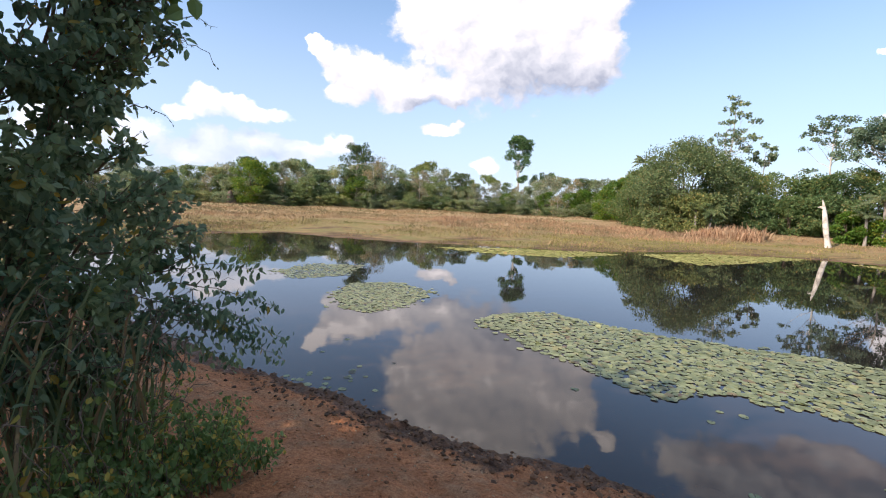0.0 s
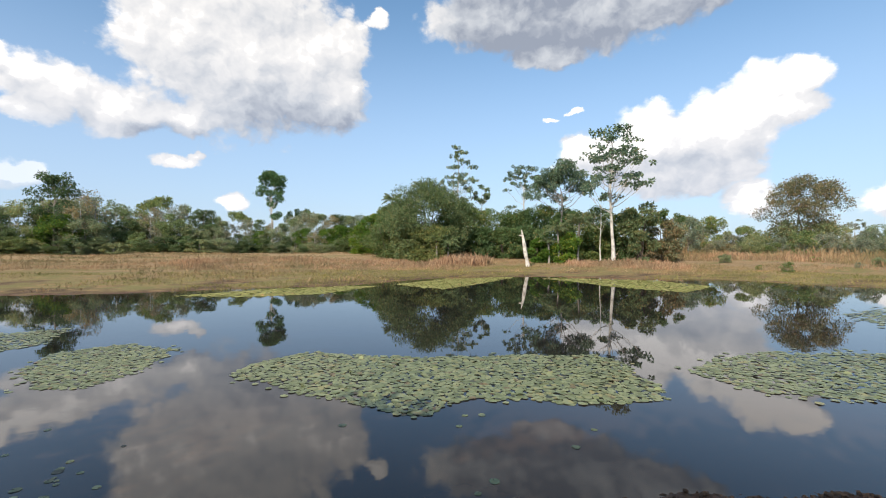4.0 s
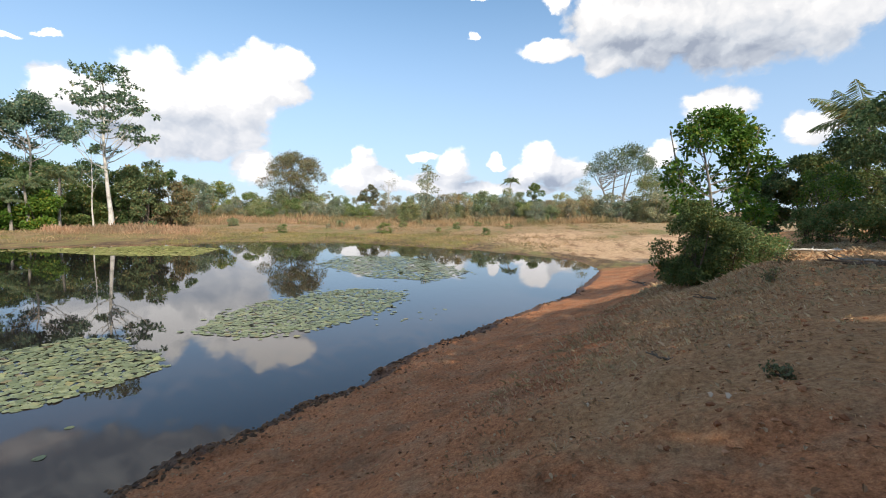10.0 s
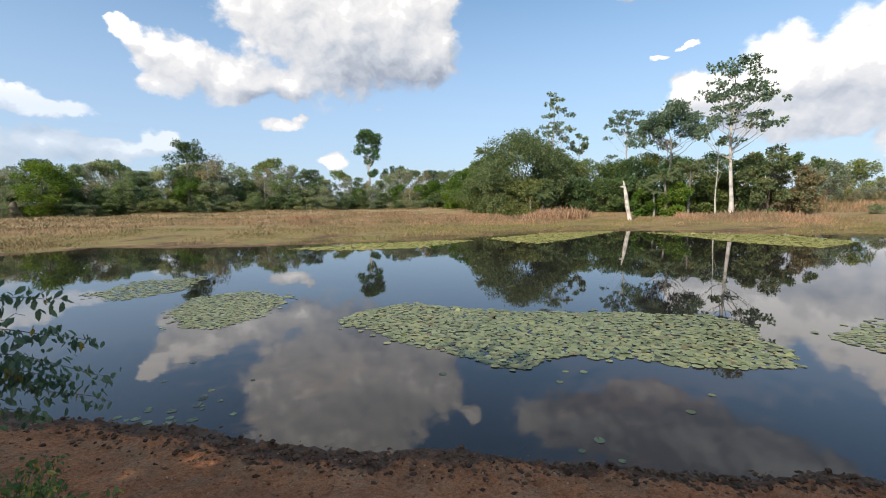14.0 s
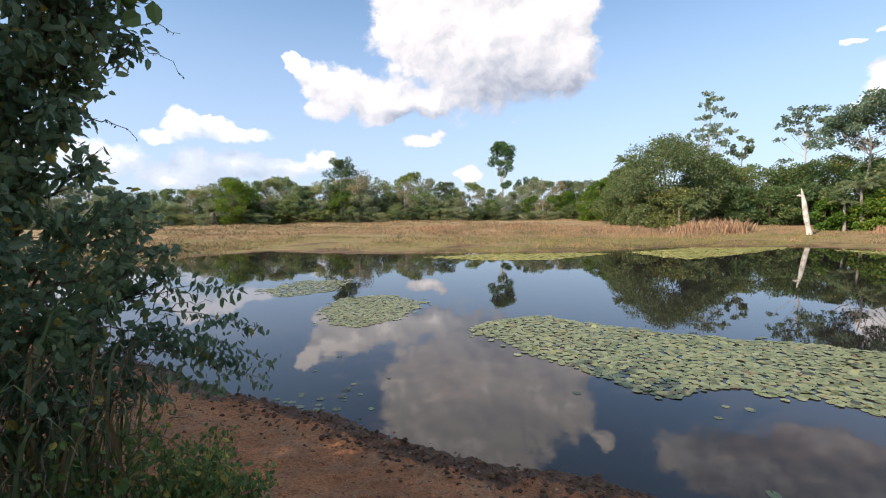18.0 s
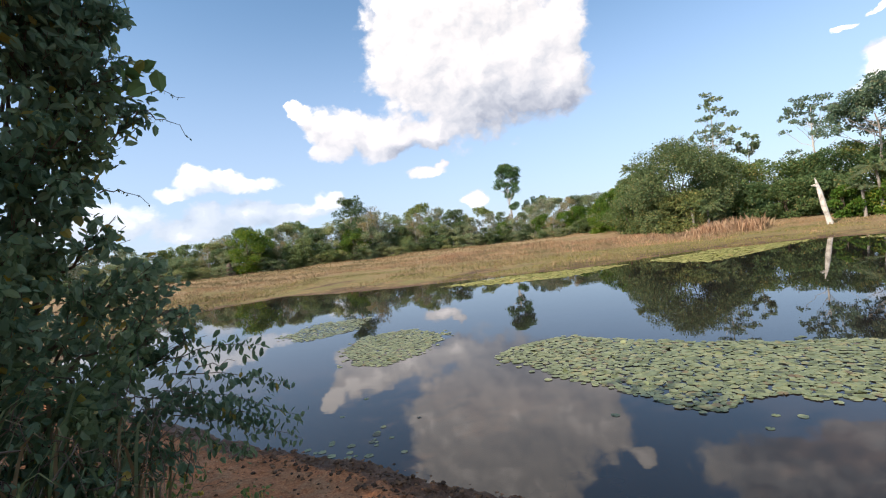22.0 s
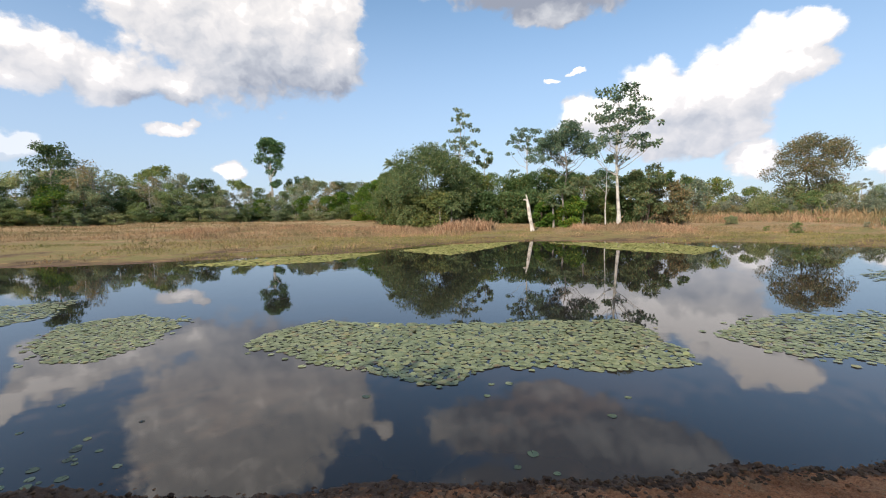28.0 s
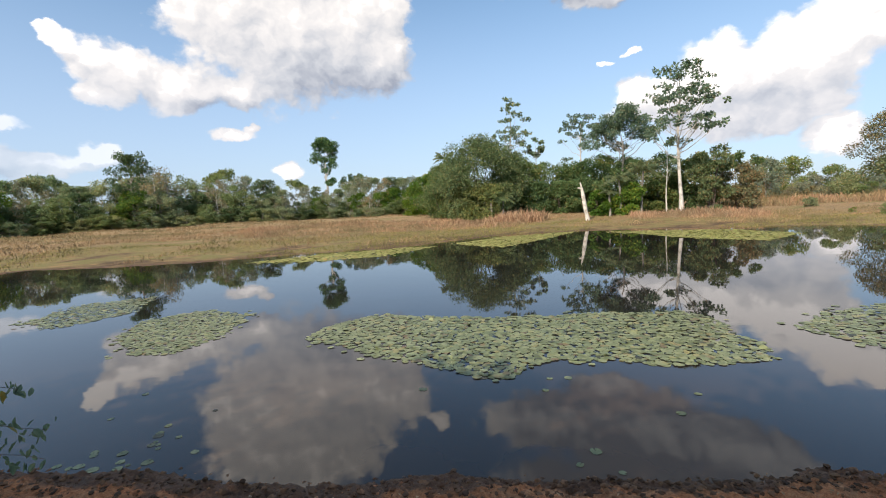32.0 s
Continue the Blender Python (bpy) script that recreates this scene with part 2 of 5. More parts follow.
    haze.inputs["To Max"].default_value = 0.72
    link(t, (el, haze.inputs[0]))
    pale = t.nodes.new("ShaderNodeMix")
    pale.data_type = "RGBA"
    pale.inputs[7].default_value = (0.44, 0.545, 0.77, 1)
    link(t, (haze.outputs[0], pale.inputs[0]), (scaled.outputs[0], pale.inputs[6]))
    mix = t.nodes.new("ShaderNodeMix")
    mix.data_type = "RGBA"
    link(t, (cloudy, mix.inputs[0]), (pale.outputs[2], mix.inputs[6]), (bright.outputs[0], mix.inputs[7]))
    veil = t.nodes.new("ShaderNodeMix")
    veil.data_type = "RGBA"
    veil.inputs[7].default_value = (0.48, 0.58, 0.8, 1)
    link(t, (math_node(t, "MULTIPLY", haze.outputs[0], 0.3), veil.inputs[0]), (mix.outputs[2], veil.inputs[6]))
    link(t, (veil.outputs[2], bg.inputs["Color"]), (bg.outputs[0], out.inputs["Surface"]))


SKY_GAIN, CLOUD_GAIN = 0.15, 0.75
make_world()

# ---- materials ----
def material(name, build, rough=0.85):
    m = bpy.data.materials.new(name)
    m.use_nodes = True
    t = m.node_tree
    b = t.nodes["Principled BSDF"]
    b.inputs["Roughness"].default_value = rough
    build(t, b)
    return m


def noise_of(t, scale, detail=5, rough=0.6, vector=None, stretch=None):
    n = t.nodes.new("ShaderNodeTexNoise")
    n.inputs["Scale"].default_value, n.inputs["Detail"].default_value, n.inputs["Roughness"].default_value = scale, detail, rough
    if vector is None:
        vector = t.nodes.new("ShaderNodeTexCoord").outputs["Object"]
    if stretch:
        mp = t.nodes.new("ShaderNodeMapping")
        mp.inputs["Scale"].default_value = stretch
        link(t, (vector, mp.inputs[0]))
        vector = mp.outputs[0]
    link(t, (vector, n.inputs["Vector"]))
    return n.outputs["Fac"]


def ramp_of(t, fac, *stops):
    r = t.nodes.new("ShaderNodeValToRGB")
    els = r.color_ramp.elements
    while len(els) < len(stops):
        els.new(0.5)
    for e, (p, c) in zip(els, stops):
        e.position, e.color = p, (*c, 1)
    link(t, (fac, r.inputs[0]))
    return r.outputs[0]


def mixed(t, fac, a, b, blend="MIX"):
    n = t.nodes.new("ShaderNodeMix")
    n.data_type, n.blend_type = "RGBA", blend
    for v, key in ((fac, 0), (a, 6), (b, 7)):
        if isinstance(v, (int, float)):
            n.inputs[key].default_value = v
        elif isinstance(v, tuple):
            n.inputs[key].default_value = (*v, 1)
        else:
            link(t, (v, n.inputs[key]))
    return n.outputs[2]


def stepped(t, value, lo, hi, to_lo=0.0, to_hi=1.0):
    n = t.nodes.new("ShaderNodeMapRange")
    n.interpolation_type = "SMOOTHSTEP"
    for key, v in (("From Min", lo), ("From Max", hi), ("To Min", to_lo), ("To Max", to_hi)):
        n.inputs[key].default_value = v
    link(t, (value, n.inputs[0]))
    return n.outputs[0]


def bump_of(t, b, height, strength, distance):
    n = t.nodes.new("ShaderNodeBump")
    n.inputs["Strength"].default_value, n.inputs["Distance"].default_value = strength, distance
    link(t, (height, n.inputs["Height"]), (n.outputs[0], b.inputs["Normal"]))


def leaf_material(name, dark, light, old, old_share=0.1, through=0.36, rough=0.55):
    """Foliage: every leaf its own tint, some turned yellow or brown; light comes through."""
    def build(t, b):
        geo, info = t.nodes.new("ShaderNodeNewGeometry"), t.nodes.new("ShaderNodeObjectInfo")
        isl = geo.outputs["Random Per Island"]
        cool = [tuple(v * k for v, k in zip(c, (0.84, 0.98, 1.12))) for c in (dark, light)]
        c = ramp_of(t, isl, (0.0, cool[0]), (1.0 - old_share - 0.04, cool[1]), (1.0 - old_share, old), (1.0, tuple(v * 0.7 for v in old)))
        tint = ramp_of(t, info.outputs["Random"], (0.0, (0.78, 0.86, 0.8)), (0.5, (1.0, 1.0, 1.0)), (1.0, (1.2, 1.1, 0.85)))
        c = mixed(t, 1.0, c, tint, "MULTIPLY")
        patch = noise_of(t, 0.6, 3, 0.6, geo.outputs["Position"])
        c = mixed(t, 1.0, c, ramp_of(t, patch, (0.3, (0.8, 0.84, 0.8)), (0.7, (1.15, 1.12, 1.05))), "MULTIPLY")
        link(t, (c, b.inputs["Base Color"]))
        b.inputs["Specular IOR Level"].default_value = 0.3
        tr, mx = t.nodes.new("ShaderNodeBsdfTranslucent"), t.nodes.new("ShaderNodeMixShader")
        mx.inputs[0].default_value = through
        link(t, (c, tr.inputs["Color"]), (b.outputs[0], mx.inputs[1]), (tr.outputs[0], mx.inputs[2]),
             (mx.outputs[0], t.nodes["Material Output"].inputs["Surface"]))
    return material(name, build, rough)


def bark_material(name, a, b_, scale=6.0):
    def build(t, b):
        co = t.nodes.new("ShaderNodeTexCoord").outputs["Object"]
        grain = noise_of(t, scale, 6, 0.65, co, (3, 3, 0.6))
        spots = noise_of(t, scale * 0.25, 4, 0.6, co)
        c = mixed(t, stepped(t, spots, 0.45, 0.7), ramp_of(t, grain, (0.3, a), (0.7, b_)), tuple(v * 0.55 for v in a))
        link(t, (c, b.inputs["Base Color"]))
        bump_of(t, b, grain, 0.7, 0.03)
    return material(name, build, 0.9)


def ground_build(t, b):
    geo = t.nodes.new("ShaderNodeNewGeometry")
    pos = geo.outputs["Position"]
    sep = t.nodes.new("ShaderNodeSeparateXYZ")
    link(t, (pos, sep.inputs[0]))

    def layer(key):
        n = t.nodes.new("ShaderNodeAttribute")
        n.attribute_name = key
        return n.outputs["Fac"]

    fine, mid, wide = noise_of(t, 22, 6, 0.7, pos), noise_of(t, 2.6, 6, 0.65, pos), noise_of(t, 0.22, 5, 0.6, pos)
    grit = noise_of(t, 75, 4, 0.7, pos)
    soil = ramp_of(t, fine, (0.3, (0.18, 0.068, 0.03)), (0.5, (0.47, 0.195, 0.085)), (0.72, (0.6, 0.285, 0.135)))
    soil = mixed(t, stepped(t, mid, 0.42, 0.68), soil, ramp_of(t, fine, (0.3, (0.27, 0.135, 0.068)), (0.7, (0.52, 0.295, 0.16))))
    soil = mixed(t, 1.0, soil, ramp_of(t, grit, (0.3, (0.66, 0.63, 0.61)), (0.5, (1.0, 1.0, 1.0)), (0.7, (1.3, 1.32, 1.34))), "MULTIPLY")
    soil = mixed(t, 1.0, soil, ramp_of(t, noise_of(t, 1.1, 7, 0.72, pos), (0.36, (0.68, 0.66, 0.65)), (0.52, (1.0, 1.0, 1.0)), (0.68, (1.16, 1.17, 1.18))), "MULTIPLY")
    straw = ramp_of(t, fine, (0.3, (0.24, 0.135, 0.06)), (0.55, (0.46, 0.285, 0.14)), (0.75, (0.62, 0.42, 0.23)))
    band = math_node(t, "ADD", math_node(t, "MULTIPLY", layer("away"), 0.025), math_node(t, "MULTIPLY", math_node(t, "SUBTRACT", wide, 0.5), 1.1))
    field = ramp_of(t, band, (0.0, (0.12, 0.08, 0.05)), (0.07, (0.19, 0.14, 0.07)), (0.17, (0.26, 0.225, 0.09)), (0.32, (0.29, 0.22, 0.11)), (0.52, (0.36, 0.25, 0.14)), (1.0, (0.45, 0.33, 0.19)))
    field = mixed(t, 1.0, field, ramp_of(t, fine, (0.3, (0.55, 0.55, 0.5)), (0.7, (1.2, 1.2, 1.2))), "MULTIPLY")
    field = mixed(t, stepped(t, mid, 0.5, 0.66), field, (0.17, 0.115, 0.065))
    field = mixed(t, stepped(t, noise_of(t, 0.16, 6, 0.65, pos, (0.6, 1.6, 1.0)), 0.52, 0.6), field, ramp_of(t, fine, (0.3, (0.14, 0.13, 0.05)), (0.7, (0.25, 0.22, 0.085))))
    field = mixed(t, stepped(t, noise_of(t, 0.5, 7, 0.7, pos, (1.0, 2.2, 1.0)), 0.5, 0.64), field, (0.3, 0.2, 0.095))
    sand = ramp_of(t, mid, (0.3, (0.4, 0.25, 0.135)), (0.7, (0.62, 0.44, 0.27)))
    rills = noise_of(t, 0.55, 8, 0.72, pos, (0.5, 1.7, 1.0))
    sand = mixed(t, stepped(t, rills, 0.5, 0.6), sand, (0.27, 0.165, 0.09))
    rough_edge = math_node(t, "MULTIPLY", math_node(t, "SUBTRACT", mid, 0.5), 0.9)
    c = mixed(t, stepped(t, math_node(t, "ADD", layer("field"), rough_edge), 0.3, 0.7), soil, field)
    c = mixed(t, stepped(t, math_node(t, "ADD", layer("sand"), rough_edge), 0.3, 0.7), c, sand)
    c = mixed(t, stepped(t, math_node(t, "ADD", layer("straw"), rough_edge), 0.35, 0.75), c, mixed(t, 0.35, straw, soil))
    mud = ramp_of(t, fine, (0.32, (0.05, 0.026, 0.016)), (0.68, (0.2, 0.105, 0.058)))
    wet = stepped(t, math_node(t, "ADD", layer("wet"), math_node(t, "MULTIPLY", rough_edge, 0.9)), 0.35, 0.62)
    c = mixed(t, wet, c, mud)
    link(t, (c, b.inputs["Base Color"]), (stepped(t, wet, 0.0, 1.0, 0.95, 0.6), b.inputs["Roughness"]))
    b.inputs["Specular IOR Level"].default_value = 0.25
    bump_of(t, b, math_node(t, "MULTIPLY_ADD", fine, 0.6, math_node(t, "MULTIPLY_ADD", grit, 0.2, mid)), 0.8, 0.06)


def water_build(t, b):
    geo = t.nodes.new("ShaderNodeNewGeometry").outputs["Position"]
    depth = t.nodes.new("ShaderNodeAttribute")
    depth.attribute_name = "depth"
    silt = noise_of(t, 0.5, 4, 0.6, geo)
    shallow = ramp_of(t, silt, (0.3, (0.036, 0.025, 0.017)), (0.7, (0.056, 0.039, 0.027)))
    deep = ramp_of(t, silt, (0.3, (0.011, 0.01, 0.011)), (0.7, (0.02, 0.017, 0.016)))
    edge = math_node(t, "ADD", depth.outputs["Fac"], math_node(t, "MULTIPLY", math_node(t, "SUBTRACT", silt, 0.5), 2.0))
    link(t, (mixed(t, stepped(t, edge, 0.4, 5.0), shallow, deep), b.inputs["Base Color"]))
    b.inputs["IOR"].default_value, b.inputs["Specular IOR Level"].default_value = 1.33, 1.0
    swell = noise_of(t, 1.1, 3, 0.5, geo, (1, 1.6, 1))
    bump_of(t, b, swell, 0.05, 0.02)


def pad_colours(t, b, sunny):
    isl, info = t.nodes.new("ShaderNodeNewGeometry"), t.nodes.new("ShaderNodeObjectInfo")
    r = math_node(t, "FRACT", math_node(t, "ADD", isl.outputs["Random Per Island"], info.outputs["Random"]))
    # far pads: yellow-green, with sunlight put into a brighter copy of the colour
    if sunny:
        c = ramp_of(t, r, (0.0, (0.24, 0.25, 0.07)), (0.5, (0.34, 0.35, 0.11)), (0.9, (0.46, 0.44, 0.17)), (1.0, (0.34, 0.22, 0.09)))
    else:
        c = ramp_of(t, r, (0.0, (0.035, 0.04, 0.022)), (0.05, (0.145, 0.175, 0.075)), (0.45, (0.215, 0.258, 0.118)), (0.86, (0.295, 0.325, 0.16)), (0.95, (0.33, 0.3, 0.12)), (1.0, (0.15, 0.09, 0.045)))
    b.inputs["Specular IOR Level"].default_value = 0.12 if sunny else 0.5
    vein = noise_of(t, 9, 4, 0.6, isl.outputs["Position"])
    link(t, (mixed(t, 0.5, c, ramp_of(t, vein, (0.3, (0.5, 0.5, 0.5)), (0.7, (1.0, 1.0, 1.0))), "MULTIPLY"), b.inputs["Base Color"]))
    bump_of(t, b, vein, 0.3, 0.01)


def grass_material(name, a, b_, c_, patchy=False):
    def build(t, b):
        geo = t.nodes.new("ShaderNodeNewGeometry")
        c = ramp_of(t, geo.outputs["Random Per Island"], (0.0, a), (0.5, b_), (1.0, c_))
        wide = noise_of(t, 0.3, 4, 0.6, geo.outputs["Position"])
        if patchy:
            drift = noise_of(t, 0.085, 6, 0.66, geo.outputs["Position"], (0.5, 1.7, 1.0))
            c = mixed(t, stepped(t, drift, 0.5, 0.6, 0.0, 0.75), c, (0.16, 0.15, 0.065))
            c = mixed(t, stepped(t, drift, 0.44, 0.36, 0.0, 0.6), c, (0.4, 0.24, 0.14))
        link(t, (mixed(t, 1.0, c, ramp_of(t, wide, (0.35, (0.62, 0.68, 0.62)), (0.65, (1.2, 1.08, 1.0))), "MULTIPLY"), b.inputs["Base Color"]))
    return material(name, build, 0.9)


GROUND = material("soil_and_grass", ground_build, 0.95)
WATER = material("pond_water", water_build, 0.015)
PAD = material("lily_pad", lambda t, b: pad_colours(t, b, False), 0.45)
PAD_SUN = material("sunlit_yellow_lily_pad", lambda t, b: pad_colours(t, b, True), 0.8)
STRAW = grass_material("dry_grass", (0.19, 0.135, 0.07), (0.3, 0.215, 0.12), (0.42, 0.325, 0.2), True)
STRAW_PALE = grass_material("pale_dry_tufts", (0.36, 0.27, 0.15), (0.5, 0.4, 0.24), (0.64, 0.54, 0.36))
STRAW_BANK = grass_material("bank_straw", (0.3, 0.2, 0.12), (0.5, 0.37, 0.24), (0.66, 0.53, 0.37))
SCRAP = grass_material("pale_scraps", (0.4, 0.33, 0.25), (0.5, 0.42, 0.33), (0.6, 0.52, 0.42))
REED = grass_material("dry_reeds", (0.23, 0.14, 0.085), (0.36, 0.235, 0.15), (0.47, 0.345, 0.23))
SEDGE = grass_material("green_sedge", (0.12, 0.12, 0.035), (0.22, 0.21, 0.065), (0.36, 0.31, 0.13))
CLOD = grass_material("wet_clods", (0.06, 0.034, 0.021), (0.13, 0.072, 0.042), (0.25, 0.14, 0.08))
LEAF_DEEP = leaf_material("deep_green_leaves", (0.081, 0.135, 0.047), (0.209, 0.27, 0.101), (0.297, 0.27, 0.108), 0.06)
LEAF_MID = leaf_material("green_leaves", (0.104, 0.15, 0.052), (0.247, 0.299, 0.111), (0.364, 0.312, 0.13), 0.1)
LEAF_OLIVE = leaf_material("olive_leaves", (0.165, 0.186, 0.079), (0.358, 0.365, 0.165), (0.458, 0.358, 0.172), 0.16)
LEAF_BROWN = leaf_material("browning_leaves", (0.149, 0.144, 0.075), (0.31, 0.282, 0.144), (0.38, 0.27, 0.149), 0.3)
LEAF_FRESH = leaf_material("fresh_green_leaves", (0.078, 0.143, 0.019), (0.208, 0.312, 0.046), (0.312, 0.325, 0.052), 0.1, 0.35)
LEAF_PALE = leaf_material("pale_grey_green_leaves", (0.1, 0.135, 0.08), (0.22, 0.26, 0.16), (0.3, 0.29, 0.18), 0.08)
LEAF_PLATE = leaf_material("large_plate_leaves", (0.11, 0.154, 0.094), (0.275, 0.341, 0.198), (0.374, 0.385, 0.242), 0.12, 0.35)
LEAF_CROWN = leaf_material("rich_green_leaves", (0.075, 0.14, 0.055), (0.22, 0.33, 0.12), (0.24, 0.27, 0.1), 0.08)
LEAF_THICKET = leaf_material("thicket_leaves", (0.102, 0.132, 0.054), (0.288, 0.318, 0.126), (0.36, 0.336, 0.156), 0.14, 0.3)
LEAF_SHRUB = leaf_material("bank_evergreen_leaves", (0.075, 0.105, 0.04), (0.17, 0.215, 0.085), (0.27, 0.25, 0.1), 0.08, 0.3)
LEAF_NEAR = leaf_material("shaded_bush_leaves", (0.13, 0.185, 0.105), (0.34, 0.4, 0.23), (0.5, 0.37, 0.09), 0.012, 0.5, 0.27)
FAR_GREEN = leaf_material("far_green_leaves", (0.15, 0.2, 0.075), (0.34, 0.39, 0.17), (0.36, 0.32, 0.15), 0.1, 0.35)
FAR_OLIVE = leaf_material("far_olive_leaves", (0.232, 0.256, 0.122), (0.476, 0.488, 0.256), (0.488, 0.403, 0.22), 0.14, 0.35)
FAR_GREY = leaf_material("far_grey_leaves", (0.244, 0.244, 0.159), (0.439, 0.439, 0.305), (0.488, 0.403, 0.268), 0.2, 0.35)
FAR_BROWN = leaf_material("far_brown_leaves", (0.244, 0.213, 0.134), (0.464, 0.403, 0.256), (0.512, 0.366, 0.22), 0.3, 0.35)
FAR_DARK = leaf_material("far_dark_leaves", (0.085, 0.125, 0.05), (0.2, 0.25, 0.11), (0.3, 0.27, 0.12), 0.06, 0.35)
LEAF_BANK = leaf_material("bank_shrub_leaves", (0.149, 0.196, 0.063), (0.333, 0.38, 0.138), (0.46, 0.368, 0.149), 0.14, 0.35)
LEAF_WEED = leaf_material("small_weed_leaves", (0.13, 0.189, 0.058), (0.312, 0.377, 0.13), (0.585, 0.455, 0.117), 0.07, 0.4, 0.5)
PALM = leaf_material("palm_fronds", (0.17, 0.2, 0.1), (0.36, 0.39, 0.2), (0.42, 0.35, 0.17), 0.2, 0.5)
BARK = bark_material("brown_bark", (0.1, 0.075, 0.055), (0.22, 0.17, 0.13))
BARK_PALE = bark_material("white_bark", (0.5, 0.47, 0.42), (0.75, 0.72, 0.66), 4.0)
BARK_GREY = bark_material("grey_bark", (0.22, 0.2, 0.17), (0.42, 0.38, 0.33), 5.0)
DEADWOOD = bark_material("bleached_deadwood", (0.55, 0.5, 0.43), (0.8, 0.76, 0.69), 7.0)
GROUND_CRUMB = grass_material("soil_crumbs", (0.2, 0.085, 0.04), (0.36, 0.165, 0.08), (0.46, 0.25, 0.14))
LITTER = grass_material("leaf_litter", (0.16, 0.085, 0.045), (0.34, 0.2, 0.11), (0.55, 0.42, 0.28))
TWIG = bark_material("thin_twigs", (0.13, 0.09, 0.06), (0.26, 0.19, 0.13), 20.0)

# ---- mesh helpers ----
RNG = np.random.default_rng(7)


class Soup:
    """Collects vertices and faces for one mesh."""

    def __init__(self):
        self.v, self.f, self.n = [], [], 0

    def add(self, verts, faces):
        verts = np.asarray(verts, float).reshape(-1, 3)
        self.f.append(np.asarray(faces, int) + self.n)
        self.v.append(verts)
        self.n += len(verts)

    def tube(self, path, radii, sides=6):
        """A tapering round limb along a path."""
        path, radii = np.asarray(path, float), np.asarray(radii, float)
        along = np.gradient(path, axis=0)
        along /= np.linalg.norm(along, axis=1)[:, None] + 1e-9
        ref = np.where(np.abs(along[:, 2:3]) > 0.9, [[1.0, 0, 0]], [[0, 0, 1.0]])
        u = np.cross(along, ref)
        u /= np.linalg.norm(u, axis=1)[:, None]
        w = np.cross(along, u)
        a = np.arange(sides) * 2 * np.pi / sides
        ring = path[:, None] + radii[:, None, None] * (np.cos(a)[None, :, None] * u[:, None] + np.sin(a)[None, :, None] * w[:, None])
        m = len(path)
        i, j = np.meshgrid(np.arange(m - 1), np.arange(sides), indexing="ij")
        k = (j + 1) % sides
        self.add(ring, np.stack([i * sides + j, i * sides + k, (i + 1) * sides + k, (i + 1) * sides + j], -1).reshape(-1, 4))

    def leaves(self, at, along, flat, length, width, fold=0.12):
        """Folded leaves, each two quads on a midrib: stalk at `at`, pointing `along`, facing `flat`."""
        along = along / (np.linalg.norm(along, axis=1)[:, None] + 1e-9)
        side = np.cross(along, flat)
        side /= np.linalg.norm(side, axis=1)[:, None] + 1e-9
        up = np.cross(side, along)
        length, width = np.asarray(length)[:, None], np.asarray(width)[:, None]
        tip = at + along * length - up * length * 0.12
        mid1, mid2 = at + along * length * 0.3, at + along * length * 0.7 - up * length * 0.04
        lift = up * width * fold
        v = np.stack([at, mid1 + side * width * 0.5 + lift, mid2 + side * width * 0.42 + lift, tip,
                      mid2 - side * width * 0.42 + lift, mid1 - side * width * 0.5 + lift], 1)
        o = np.arange(len(at))[:, None] * 6
        self.add(v, np.concatenate([o + [0, 1, 2, 3], o + [0, 3, 4, 5]]))

    def sprays(self, at, along, flat, length, width):
        """Leaf sprays for trees far off: one folded diamond each."""
        along = along / (np.linalg.norm(along, axis=1)[:, None] + 1e-9)
        side = np.cross(along, flat)
        side /= np.linalg.norm(side, axis=1)[:, None] + 1e-9
        up = np.cross(side, along)
        length, width = np.asarray(length)[:, None], np.asarray(width)[:, None]
        mid = at + along * length * 0.45 + up * width * 0.15
        v = np.stack([at, mid + side * width * 0.5, at + along * length, mid - side * width * 0.5], 1)
        o = np.arange(len(at))[:, None] * 4
        self.add(v, o + [0, 1, 2, 3])

    def mesh(self, name, mat, smooth=False):
        me = bpy.data.meshes.new(name)
        v = np.concatenate(self.v)
        sizes = np.concatenate([np.full(len(f), f.shape[1]) for f in self.f])
        loops = np.concatenate([f.ravel() for f in self.f])
        me.vertices.add(len(v))
        me.vertices.foreach_set("co", v.ravel().astype(np.float32))
        me.loops.add(len(loops))
        me.loops.foreach_set("vertex_index", loops.astype(np.int32))
        me.polygons.add(len(sizes))
        me.polygons.foreach_set("loop_start", np.concatenate([[0], np.cumsum(sizes)[:-1]]).astype(np.int32))
        me.polygons.foreach_set("use_smooth", np.full(len(sizes), smooth))
        me.update(calc_edges=True)
        me.materials.append(mat)
        return me


def part(name, soup, mat, parent, label="", smooth=False):
    ob = new(name, soup.mesh(name, mat, smooth) if isinstance(soup, Soup) else soup)
    ob.parent = parent
    return tagged(ob, label)


def thing(name, place, label, category, group="", kind=""):
    ob = new(name)
    ob.empty_display_size = 0.3
    ob.matrix_basis = place if isinstance(place, Matrix) else Matrix.Translation(place)
    return tagged(ob, label, category, group, kind)


def smoothstep(lo, hi, x):
    k = np.clip((np.asarray(x, float) - lo) / (hi - lo), 0, 1)
    return k * k * (3 - 2 * k)


def random_dirs(n, rng, lift=0.0):
    d = rng.normal(size=(n, 3))
    d /= np.linalg.norm(d, axis=1)[:, None]
    d[:, 2] += lift
    return d / np.linalg.norm(d, axis=1)[:, None]


